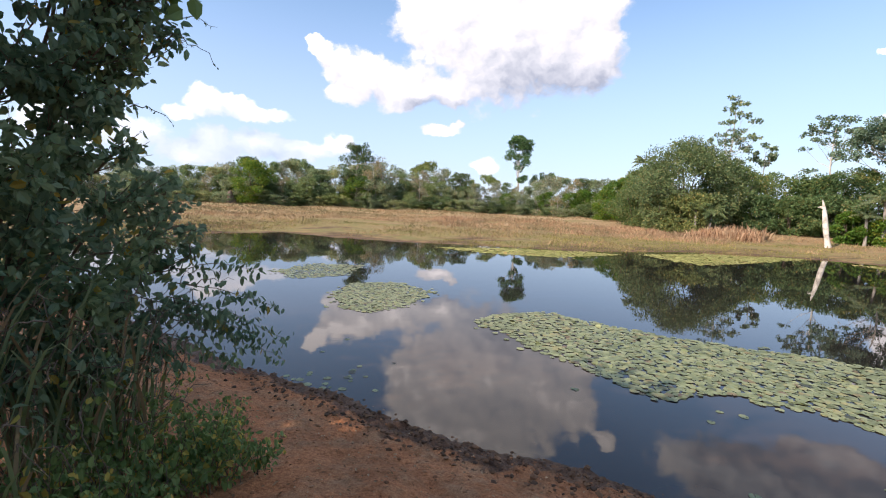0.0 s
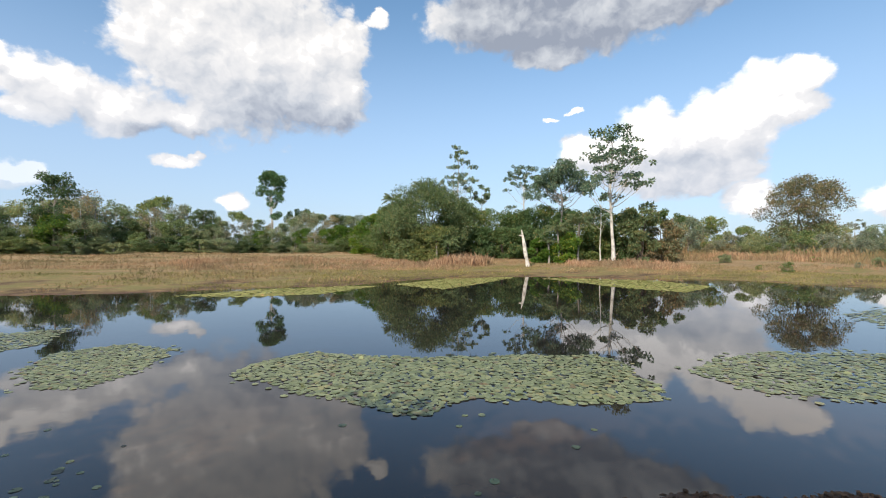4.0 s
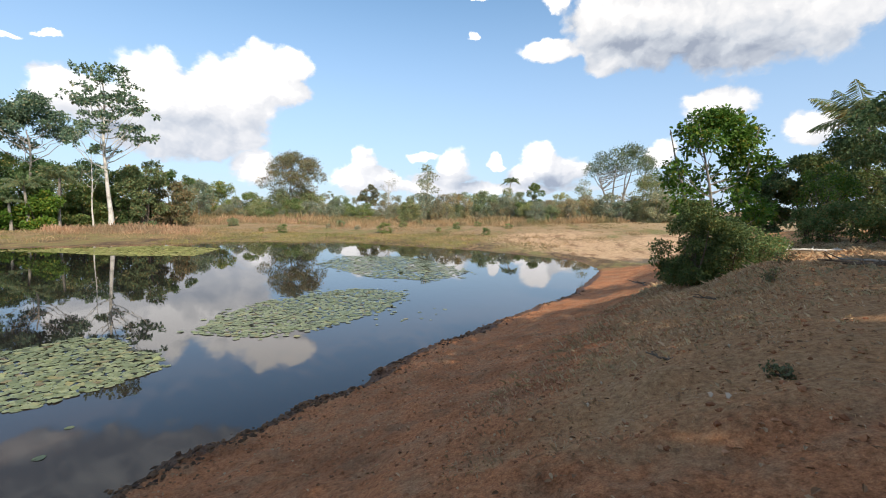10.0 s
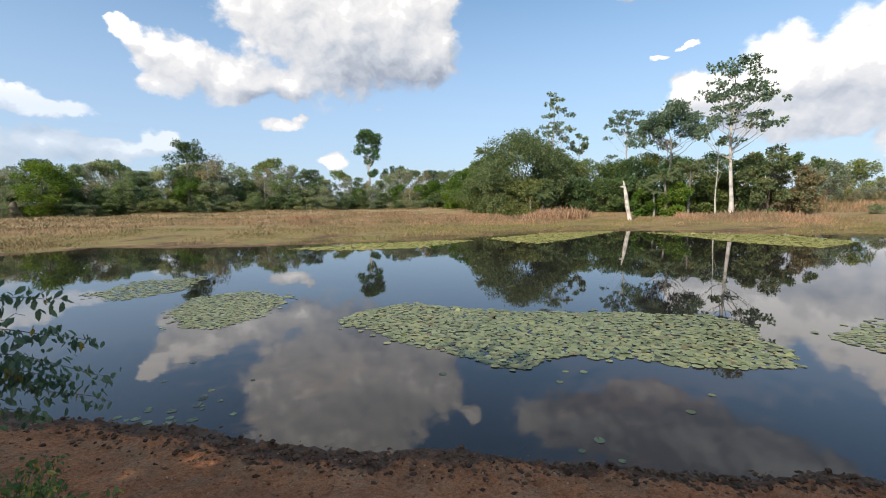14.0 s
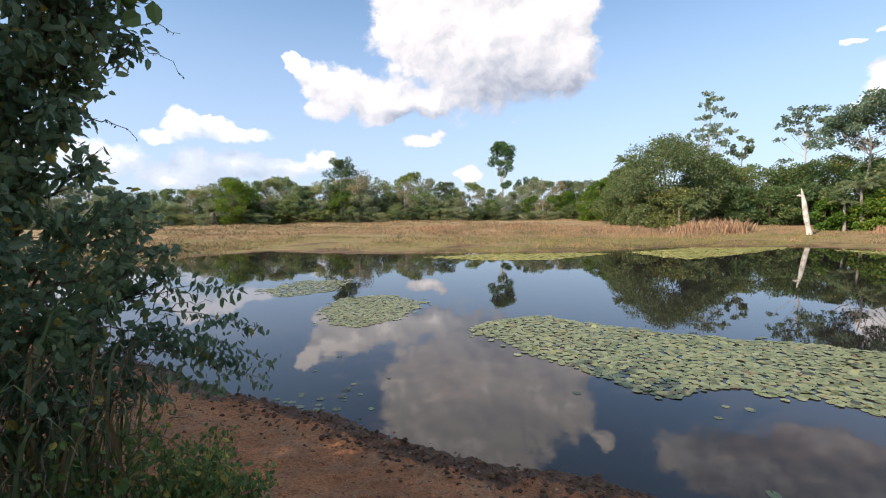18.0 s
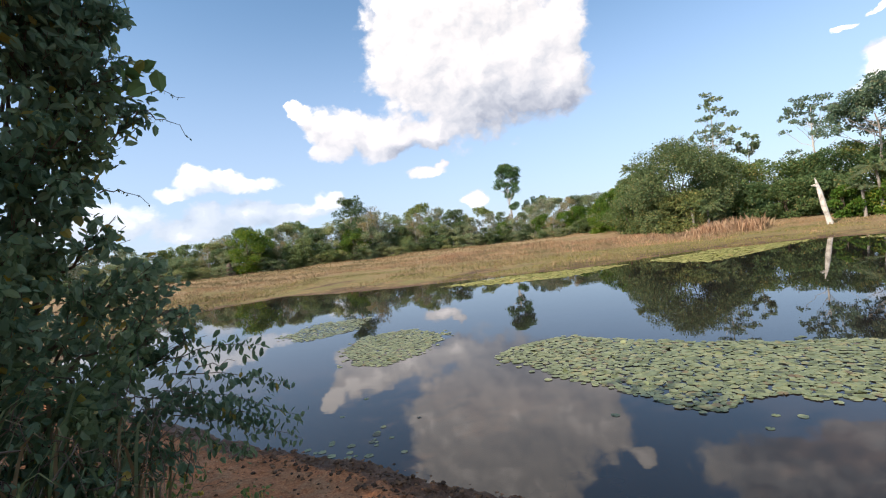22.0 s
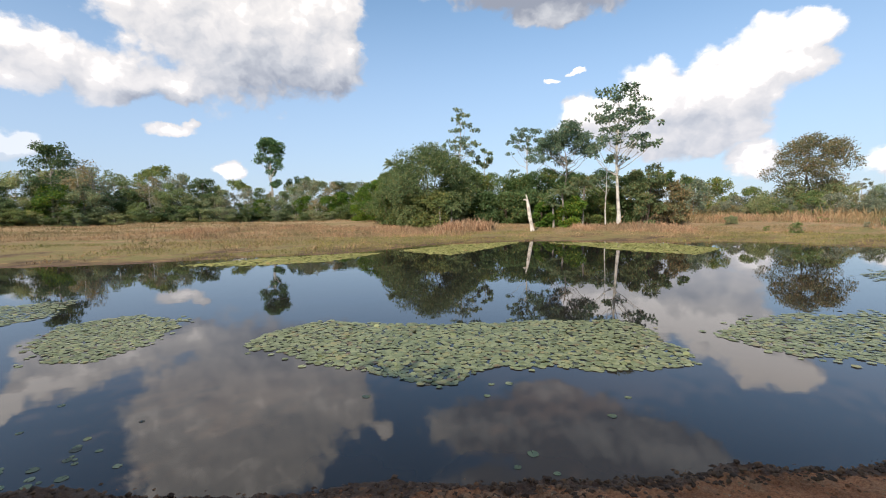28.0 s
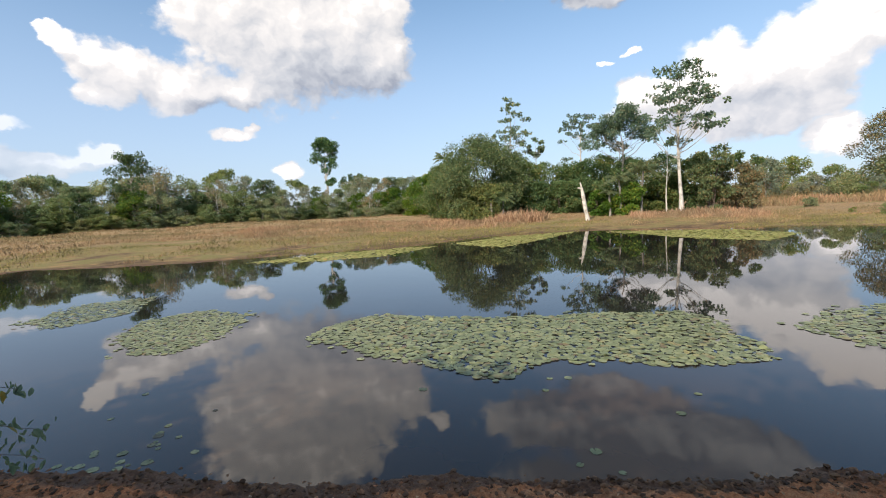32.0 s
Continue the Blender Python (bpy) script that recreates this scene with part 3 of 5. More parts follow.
def wave(x, y, scale, seed=0):
    """Smooth uneven relief between -1 and 1."""
    grid = np.random.default_rng(seed).uniform(-1, 1, (256, 256))
    out = 0
    for k, (gain, zoom) in enumerate(((0.75, 0.42), (0.4, 0.93))):
        u, v = np.asarray(x, float) * scale * zoom + 37.3 * k, np.asarray(y, float) * scale * zoom + 11.7 * k
        i, j = np.floor(u).astype(int), np.floor(v).astype(int)
        f, g = u - i, v - j
        f, g = f * f * (3 - 2 * f), g * g * (3 - 2 * g)
        i, j, m, n = i & 255, j & 255, (i + 1) & 255, (j + 1) & 255
        out = out + gain * ((grid[i, j] * (1 - f) + grid[m, j] * f) * (1 - g) + (grid[i, n] * (1 - f) + grid[m, n] * f) * g)
    return out


# ---- the pond and the land ----
SHORE = [(-4.2, 7.1), (-2.9, 6.55), (-1.63, 5.97), (-0.44, 5.43), (0.76, 5.08), (1.97, 4.52), (3.17, 3.98), (3.93, 3.86), (4.68, 3.66), (5.93, 3.09),
         (6.6, 2.93), (7.56, 2.42), (9.28, 1.89), (11.27, 0.97), (14.0, -0.37), (18.6, -2.56), (26.5, -4.6), (30.9, -4.0), (33.0, -1.9), (37.3, 3.3),
         (40.0, 9.6), (42.3, 15.9), (39.1, 25.7), (36.6, 28.3), (32.5, 31.9), (24.9, 36.6), (18.0, 38.7), (11.7, 36.1), (6.4, 33.2), (0.0, 33.4),
         (-7.1, 33.0), (-12.9, 34.0), (-17.4, 36.0), (-21.4, 31.4), (-20.5, 26.0), (-20.0, 19.0), (-15.0, 13.5), (-10.0, 10.0), (-6.5, 8.3)]


def shore_distance(x, y):
    """Metres from the waterline, positive on land."""
    p = np.stack([np.ravel(x), np.ravel(y)], -1).astype(float)
    s = np.array(SHORE)
    best, inside = np.full(len(p), 1e9), np.zeros(len(p), bool)
    for a, b in zip(s, np.roll(s, -1, 0)):
        d = b - a
        k = np.clip(((p - a) @ d) / (d @ d), 0, 1)
        best = np.minimum(best, np.hypot(*(p - a - k[:, None] * d).T))
        cross = ((a[1] > p[:, 1]) != (b[1] > p[:, 1])) & (p[:, 0] < (b[0] - a[0]) * (p[:, 1] - a[1]) / (b[1] - a[1] + 1e-12) + a[0])
        inside ^= cross
    return np.where(inside, -best, best).reshape(np.shape(x))


def near_bank(x, y):
    return smoothstep(31, 22, x) * smoothstep(15, 9, y)


def land(x, y, detail=True):
    """Height of the ground over the water."""
    x, y = np.asarray(x, float), np.asarray(y, float)
    s = shore_distance(x, y)
    if detail:
        s = s + 0.16 * wave(x, y, 1.9, 3) + 0.07 * wave(x, y, 6.3, 4)
    out = np.maximum(s, 0)
    right = np.where(out < 2, 0.25 * out, np.where(out < 6, 0.5 + 0.42 * (out - 2), 2.18 + 0.4 * (1 - np.exp(-(out - 6) / 2.0))))
    left = 1.6 * (1 - np.exp(-out * 0.2 / 1.6))
    near = left + (right - left) * smoothstep(-3, 2, x)
    az = np.degrees(np.arctan2(-x, y))
    east = smoothstep(-68, -98, az) * smoothstep(-150, -125, az)
    far = np.minimum(0.032 * out, 1.9) * (1 - east) + np.minimum(0.045 * out, 4.6) * east
    far = far + np.minimum(out * 0.02, 0.22) * wave(x, y, 0.35, 8)
    w = near_bank(x, y)
    z = far + (near - far) * w
    if detail:
        rough = np.clip(out, 0, 1) * w
        z = z + rough * (0.06 * wave(x, y, 1.7, 11) + 0.045 * wave(x, y, 5, 12) + 0.025 * wave(x, y, 11, 13))
        z = z + smoothstep(0.9, 0.1, np.abs(s - 0.25)) * w * (0.05 * np.abs(wave(x, y, 9, 14)) + 0.045 * np.abs(wave(x, y, 21, 15)) + 0.03 * wave(x, y, 37, 16))
    return np.where(s < 0, -np.minimum(0.16 * -s, 1.2), z)


def drop(x, y):
    return float(land(np.array([x]), np.array([y]))[0])


def spot(az, dist, sink=0.0):
    """A place on the land, by direction and distance from the bank."""
    d = heading(az)
    return Vector((d.x * dist, d.y * dist, drop(d.x * dist, d.y * dist) - sink))


def build_ground():
    az = np.radians(np.concatenate([np.arange(-145, 62, 0.4), np.arange(62, 215, 3.0)]))
    r = np.concatenate([0.25 * 1.04 ** np.arange(53), 2.0 * 1.0105 ** np.arange(186), 14.0 * 1.03 ** np.arange(182)])
    a, rr = np.meshgrid(az, r, indexing="ij")
    x, y = -np.sin(a) * rr, np.cos(a) * rr
    z = land(x, y)
    n, m = a.shape
    i, j = np.meshgrid(np.arange(n), np.arange(m - 1), indexing="ij")
    k = (i + 1) % n
    soup = Soup()
    soup.add(np.stack([x, y, z], -1), np.stack([i * m + j, i * m + j + 1, k * m + j + 1, k * m + j], -1).reshape(-1, 4))
    inner = np.arange(n) * m
    soup.add([[0, 0, drop(0, 0)]], np.zeros((0, 3), int))
    soup.f.append(np.stack([inner, np.roll(inner, -1), np.full(n, n * m)], -1))
    me = soup.mesh("ground", GROUND, True)
    s, w = shore_distance(x, y) + 0.16 * wave(x, y, 1.9, 3), near_bank(x, y)
    deg = np.degrees(np.arctan2(-x, y))
    sand = smoothstep(-80, -92, deg) * smoothstep(-128, -112, deg) * smoothstep(0.5, 4, s) * smoothstep(40, 10, s + 8 * wave(x, y, 0.12, 41)) * (0.75 + 0.5 * wave(x, y, 0.3, 42)) * (1 - w)
    layers = {
        "field": (1 - w) * smoothstep(-1.2, -0.4, s),
        "sand": np.clip(sand, 0, 1),
        "straw": w * smoothstep(1.5, 4.0, x) * smoothstep(2.6, 5.4, s),
        "away": np.clip(s, 0, 60),
        "wet": np.maximum(0.9 * smoothstep(0.56, 0.05, s / (1 + 0.7 * smoothstep(3.0, 0.5, x)) + 0.16 * wave(x, y, 4.0, 19)) * w, 0.5 * smoothstep(3.0, 0.3, s) * (1 - w)),
    }
    for key, value in layers.items():
        at = me.attributes.new(key, "FLOAT", "POINT")
        at.data.foreach_set("value", np.append(value.ravel(), 0).astype(np.float32))
    return tagged(new("ground", me), "reddish-brown bare soil bank and dry straw-coloured field round the pond", "ground", kind="structure")


build_ground()


def build_water():
    gx, gy = np.meshgrid(np.arange(-25, 47, 0.5), np.arange(-8, 42, 0.5), indexing="ij")
    d = -shore_distance(gx, gy)
    n, m = gx.shape
    i, j = np.meshgrid(np.arange(n - 1), np.arange(m - 1), indexing="ij")
    f = np.stack([i * m + j, (i + 1) * m + j, (i + 1) * m + j + 1, i * m + j + 1], -1).reshape(-1, 4)
    f = f[d.ravel()[f].max(1) > -1.2]
    sheet = Soup()
    sheet.add(np.stack([gx, gy, np.zeros_like(gx)], -1), f)
    me = sheet.mesh("water", WATER, True)
    at = me.attributes.new("depth", "FLOAT", "POINT")
    at.data.foreach_set("value", d.ravel().astype(np.float32))
    return tagged(new("water", me), "still dark pond water mirroring sky and trees", "pond", kind="structure")


build_water()


# ---- water lilies ----
def pad_mesh(r, seed, mat):
    """A round floating leaf with a notch and a slightly raised, wavy rim."""
    rng = np.random.default_rng(seed)
    a = np.linspace(0.16, 2 * np.pi - 0.16, 12)
    rim = r * (1 + 0.07 * rng.normal(size=12))
    v = [(0, 0, 0.004)] + [(math.cos(t) * q, math.sin(t) * q * 0.94, 0.006 + abs(rng.normal()) * 0.025 * r) for t, q in zip(a, rim)]
    soup = Soup()
    soup.add(v, [[0, i, i + 1] for i in range(1, 12)])
    return soup.mesh("lily_pad", mat, True)


PADS = [pad_mesh(1.0, k, PAD) for k in range(6)]
PADS_SUN = [pad_mesh(1.0, k, PAD_SUN) for k in range(6)]
PAD_SHAPES = []
for me in PADS:
    co = np.empty(len(me.vertices) * 3, np.float32)
    me.vertices.foreach_get("co", co)
    PAD_SHAPES.append((co.reshape(-1, 3), np.array([list(p.vertices) for p in me.polygons])))


def in_outline(pts, outline):
    ins = np.zeros(len(pts), bool)
    o = np.array(outline)
    for a, b in zip(o, np.roll(o, -1, 0)):
        ins ^= ((a[1] > pts[:, 1]) != (b[1] > pts[:, 1])) & (pts[:, 0] < (b[0] - a[0]) * (pts[:, 1] - a[1]) / (b[1] - a[1] + 1e-12) + a[0])
    return ins


def lily_patch(label, outline, gap, size, seed, single=300, stray=0.0, thin=0.0, mat=None):
    """A raft of floating leaves inside an outline; the nearest are separate leaves."""
    rng = np.random.default_rng(seed)
    o = np.array(outline)
    lo, hi = o.min(0) - stray, o.max(0) + stray
    g = np.stack(np.meshgrid(np.arange(lo[0], hi[0], gap), np.arange(lo[1], hi[1], gap * 0.87)), -1).reshape(-1, 2)
    g = g + rng.normal(size=g.shape) * gap * 0.3
    edge = g + np.stack([wave(g[:, 0], g[:, 1], 2.4, seed), wave(g[:, 0], g[:, 1], 2.4, seed + 1)], -1) * 0.28
    keep = in_outline(edge, outline)
    if thin:
        keep &= rng.uniform(size=len(g)) > thin * (0.5 + 0.5 * wave(g[:, 0], g[:, 1], 1.2, seed + 3))
    near_edge = ~keep & in_outline(g + rng.normal(size=g.shape) * stray, outline) & (rng.uniform(size=len(g)) < 0.25) if stray else np.zeros(len(g), bool)
    g = g[keep | near_edge]
    g = g[np.argsort(np.hypot(g[:, 0], g[:, 1]))]
    centre = g.mean(0)
    raft = thing("lily_raft", (centre[0], centre[1], 0), label, "water lilies", "rafts of water lilies")
    rest = Soup()
    for k, (x, y) in enumerate(g):
        r, turn, which = size * rng.uniform(0.72, 1.25), rng.uniform(0, 6.28), rng.integers(6)
        tip = rng.normal(size=2) * 0.022
        if rng.uniform() < 0.035:
            tip = tip * 10
        m = Matrix.LocRotScale((x - centre[0], y - centre[1], 0.004 + 0.012 * rng.uniform()), Euler((tip[0], tip[1], turn)), (r, r, r))
        if k < single:
            leaf = new("lily_pad", PADS_SUN[which] if mat else PADS[which])
            leaf.parent = raft
            leaf.matrix_basis = m
        else:
            v, f = PAD_SHAPES[which]
            rest.add(v @ np.array(m.to_3x3()).T + np.array(m.translation), f)
    if rest.n:
        tagged(part("lily_carpet", rest, mat or PAD, raft, smooth=True), kind="stuff")
    return raft


lily_patch("broad raft of grey-green water-lily pads on the open pond", [(-0.4, 11.3), (0.5, 12.5), (1.75, 13.0), (2.8, 11.9), (4.4, 11.0), (6.5, 10.5), (8.1, 10.0),
           (9.1, 9.1), (8.5, 7.6), (7.6, 6.15), (6.0, 6.7), (4.1, 7.6), (2.76, 7.3), (1.9, 8.5), (0.55, 10.05)], 0.107, 0.068, 21, stray=0.2)
lily_patch("sparser raft of lily pads farther along the bank", [(10.0, 7.4), (11.8, 8.2), (14.0, 7.9), (16.6, 6.6), (17.3, 4.8), (16.6, 3.8), (13.4, 3.7), (10.9, 4.7), (9.7, 5.9)],
           0.125, 0.074, 22, stray=0.3, thin=0.3)
lily_patch("thin pale film of lily pads before the sandy bay", [(24.4, 11.2), (29.5, 11.6), (30.5, 7.3), (23.5, 2.2), (19.8, 3.4), (20.0, 6.4)], 0.2, 0.1, 23, 60, 0.4, 0.3)
lily_patch("small raft of lily pads with dark gaps", [(-5.1, 13.7), (-4.8, 15.5), (-3.3, 16.1), (-1.8, 15.0), (-2.3, 13.0), (-3.2, 11.5), (-4.3, 12.0)], 0.096, 0.06, 24, stray=0.25, thin=0.22)
lily_patch("narrow raft of lily pads off the reedy shore", [(-8.8, 17.0), (-8.1, 19.8), (-6.0, 20.0), (-5.8, 17.2), (-7.4, 15.8)], 0.11, 0.062, 25, 120, 0.25, 0.3)
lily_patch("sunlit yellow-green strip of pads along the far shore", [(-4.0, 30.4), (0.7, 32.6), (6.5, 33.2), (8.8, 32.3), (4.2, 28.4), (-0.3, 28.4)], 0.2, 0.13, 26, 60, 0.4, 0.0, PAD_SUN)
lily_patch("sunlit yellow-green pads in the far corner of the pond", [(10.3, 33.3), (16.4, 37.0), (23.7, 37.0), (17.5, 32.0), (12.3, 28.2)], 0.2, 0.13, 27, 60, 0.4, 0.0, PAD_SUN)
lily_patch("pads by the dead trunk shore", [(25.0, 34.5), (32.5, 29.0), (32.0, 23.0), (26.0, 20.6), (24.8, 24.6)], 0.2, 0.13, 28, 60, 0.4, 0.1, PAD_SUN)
loose = [(2.63, 4.64), (2.96, 4.81), (2.97, 4.34), (3.3, 6.6), (3.9, 6.9), (3.6, 7.0), (1.5, 7.4), (-1.7, 7.9), (-3.0, 9.1), (-3.2, 8.2), (4.6, 5.2), (5.3, 5.6)]
loose += [(-2.3 + 0.55 * float(RNG.normal()), 7.0 + 0.45 * float(RNG.normal())) for _ in range(22)]
loose += [(12.5 + 1.2 * float(RNG.normal()), 2.6 + 0.4 * float(RNG.normal())) for _ in range(10)]
for x, y in loose:
    leaf = new("lily_pad", PADS[int(RNG.integers(6))])
    q = float(RNG.uniform(0.03, 0.075))
    leaf.matrix_basis = Matrix.LocRotScale((x, y, 0.004), Euler((0, 0, float(RNG.uniform(0, 6.28)))), (q, q, q))
    tagged(leaf, "single loose lily pad floating on dark water", "lily pad", "loose lily pads")


# ---- trees and bushes ----
def crown_lobes(form, h, w, low, n, rng):
    """Centres and radii of the leaf clusters of a crown. h: height, w: half width, low: where the leaves begin."""
    if form == "dome":
        d = random_dirs(n, rng, 0.25 if low > 0.1 * h else -0.02)
        q = w * rng.uniform(0.5, 1.0, n) * 0.92
        c = np.stack([d[:, 0] * q, d[:, 1] * q, low + (h - low) * (0.42 + 0.5 * d[:, 2])], -1)
        r = w * rng.uniform(0.2, 0.4, n)
    elif form == "flat":
        a, q = rng.uniform(0, 6.28, n), np.sqrt(rng.uniform(0.02, 1, n))
        c = np.stack([np.cos(a) * q * w, np.sin(a) * q * w, low + (h - low) * (1 - 0.55 * q * q) * rng.uniform(0.75, 1, n)], -1)
        r = w * rng.uniform(0.16, 0.3, n)
    elif form == "tall":
        z = rng.uniform(0, 1, n)
        a, q = rng.uniform(0, 6.28, n), w * (0.35 + 0.65 * np.sin(np.pi * (0.15 + 0.8 * z))) * rng.uniform(0.3, 0.9, n)
        c = np.stack([np.cos(a) * q, np.sin(a) * q, low + (h - low) * z], -1)
        r = w * rng.uniform(0.28, 0.5, n)
    else:  # tiers: open crown with leaf plates at the ends of long limbs
        z = np.sort(rng.uniform(0.0, 1, n))
        a, q = np.arange(n) * 2.4 + rng.uniform(0, 0.8, n), w * (1.05 - 0.7 * z ** 2) * rng.uniform(0.45, 1.0, n)
        c = np.stack([np.cos(a) * q, np.sin(a) * q, low + (h - low) * (0.1 + 0.86 * z)], -1)
        r = w * rng.uniform(0.12, 0.22, n)
    c[:, 2] = np.minimum(c[:, 2], h - r * 0.6)
    return c, r


def plant(name, place, label, category, h, w, low, form="dome", lobes=24, leaves=90, leaf=0.35, mat=None, bark=None, girth=0.0, seed=1,
          group="", flat=0.72, limbs=12, fine=False, lean=0.0, stems=1, fill=0.55, lobe=1.0):
    """A tree or bush: tapered trunk, single limbs and a crown of many small leaves."""
    rng = np.random.default_rng(seed)
    bark = bark or BARK
    girth = girth or h * 0.016
    top = thing(name, place, label, category, group)
    c, r = crown_lobes(form, h, w, low, lobes, rng)
    r = r * lobe
    if form == "tiers":
        fill = 0.05
    c[:, :2] += np.outer(c[:, 2] / h, rng.normal(size=2) * lean)
    for k in range(stems):
        t = np.linspace(0, 1, 9)
        reach = h * (0.9 if form in ("tiers", "tall") else 0.72)
        sway = np.cumsum(rng.normal(size=(9, 2)), 0) * h * 0.006
        foot = rng.normal(size=2) * (0.12 * w if stems > 1 else 0)
        splay = rng.normal(size=2) * (0.35 * w if stems > 1 else 0)
        path = np.stack([sway[:, 0] + foot[0] + splay[0] * t, sway[:, 1] + foot[1] + splay[1] * t, -0.15 + t * reach], -1)
        path[:, :2] += np.outer(t * reach / h, rng.normal(size=2) * lean * 0.3)
        s = Soup()
        s.tube(path, girth * (1 - 0.78 * t) * (1 + 0.5 * np.exp(-t * 14)), 8)
        part("trunk", s, bark, top, smooth=True)
    pick = np.argsort(-np.hypot(c[:, 0], c[:, 1]))[:limbs] if form != "tiers" else np.arange(min(limbs, len(c)))
    for i in pick:
        end = c[i]
        z0 = float(np.clip(end[2] - rng.uniform(0.25, 0.5) * np.hypot(end[0], end[1]) - 0.08 * h, 0.12 * h, 0.72 * h))
        k = np.clip((z0 + 0.15) / path[-1, 2], 0, 1)
        start = np.array([np.interp(z0, path[:, 2], path[:, 0]), np.interp(z0, path[:, 2], path[:, 1]), z0])
        t = np.linspace(0, 1, 6)[:, None]
        bend = (start + end) / 2 + np.array([0, 0, -0.08 * h * rng.uniform(0.2, 1)])
        limb = start * (1 - t) ** 2 + 2 * bend * t * (1 - t) + end * t ** 2 + rng.normal(size=(6, 3)) * 0.006 * h * (t > 0.1)
        g0 = girth * (1 - 0.7 * k) * (0.42 if form == "tiers" else 0.5)
        s = Soup()
        s.tube(limb, np.linspace(g0, g0 * 0.2, 6), 5)
        for j in range(3):
            a0 = limb[3 + j % 3]
            e0 = end + random_dirs(1, rng, 0.3)[0] * r[i] * 0.8
            s.tube(np.stack([a0, (a0 + e0) / 2 + rng.normal(size=3) * 0.05 * r[i], e0]), [g0 * 0.3, g0 * 0.2, g0 * 0.08], 4)
        part("limb", s, bark, top, smooth=True)
    s = Soup()
    at, out = [], []
    for i in range(len(c)):
        n = max(8, int(leaves * 2.2 * (r[i] / r.mean()) ** 2))
        d = random_dirs(n, rng, 0.1)
        q = rng.uniform(fill ** 3, 1, n) ** (1 / 3) * r[i] * (1 + 0.18 * rng.normal(size=n))
        if form == "tiers":
            knots = rng.normal(size=(6, 3)) * [0.75, 0.75, 0.35]
            rays = random_dirs(n, rng, 0.15)
            d = knots[rng.integers(6, size=n)] + rays * 0.22
            q = np.full(n, r[i])
        at.append(c[i] + d * q[:, None] * [1, 1, flat])
        out.append(rays if form == "tiers" else d)
    at, out = np.concatenate(at), np.concatenate(out)
    ok = at[:, 2] > 0.03 * h
    at, out = at[ok], out[ok]
    n = len(at)
    along = out + random_dirs(n, rng) * 0.9 + [0, 0, -0.25]
    face = random_dirs(n, rng, 0.9)
    size = 0.66 * leaf * rng.uniform(0.6, 1.35, n)
    (s.leaves if fine else s.sprays)(at, along, face, size, size * rng.uniform(0.5, 0.75, n))
    part("crown", s, mat or LEAF_MID, top)
    return top


def palm(name, place, label, h, fronds, reach, seed, mat=None, group="", girth=0.14, droop=1.0):
    """A palm: ringed trunk and arching fronds, each with its rows of leaflets."""
    rng = np.random.default_rng(seed)
    top = thing(name, place, label, "palm", group)
    t = np.linspace(0, 1, 10)
    bow = rng.normal(size=2) * 0.05 * h
    path = np.stack([bow[0] * t ** 2, bow[1] * t ** 2, -0.1 + t * h], -1)
    s = Soup()
    s.tube(path, girth * (1.15 - 0.4 * t + 0.06 * (np.arange(10) % 2)), 8)
    part("trunk", s, BARK_GREY, top, smooth=True)
    for k in range(fronds):
        a, lift = k * 2.4 + rng.uniform(0, 0.5), rng.uniform(0.3, 1.3)
        u = np.linspace(0, 1, 9)
        length = reach * rng.uniform(0.8, 1.1)
        flat_r, z = length * u * math.cos(lift * 0.75), length * (u * math.sin(lift) - 0.75 * droop * u ** 2 * (1.1 - 0.35 * lift))
        rib = path[-1] + np.stack([np.cos(a) * flat_r, np.sin(a) * flat_r, z], -1)
        s = Soup()
        s.tube(rib, np.linspace(0.03, 0.006, 9) * reach / 2.5, 4)
        v = np.linspace(0.12, 0.99, 44)
        base = np.stack([np.interp(v, u, rib[:, i]) for i in range(3)], -1)
        ahead = np.stack([np.interp(np.minimum(v + 0.03, 1), u, rib[:, i]) for i in range(3)], -1) - base
        ahead /= np.linalg.norm(ahead, axis=1)[:, None] + 1e-9
        for sign in (-1, 1):
            side = np.cross(ahead, [0, 0, 1.0]) * sign
            ln = reach * 0.27 * np.sin(np.pi * (0.12 + 0.83 * v)) * rng.uniform(0.8, 1.1, 44)
            s.leaves(base, side * 0.7 + ahead * 0.6 + [0, 0, -0.7] + rng.normal(size=(44, 3)) * 0.1, random_dirs(44, rng) + [0, 0, 0.4], ln, np.full(44, reach * 0.013))
        part("frond", s, mat or PALM, top)
    return top


def rise(az, dist, el):
    """Height over the land of something whose top stands el degrees over the eye's level."""
    return 3.0 + dist * math.tan(radians(el)) - spot(az, dist).z


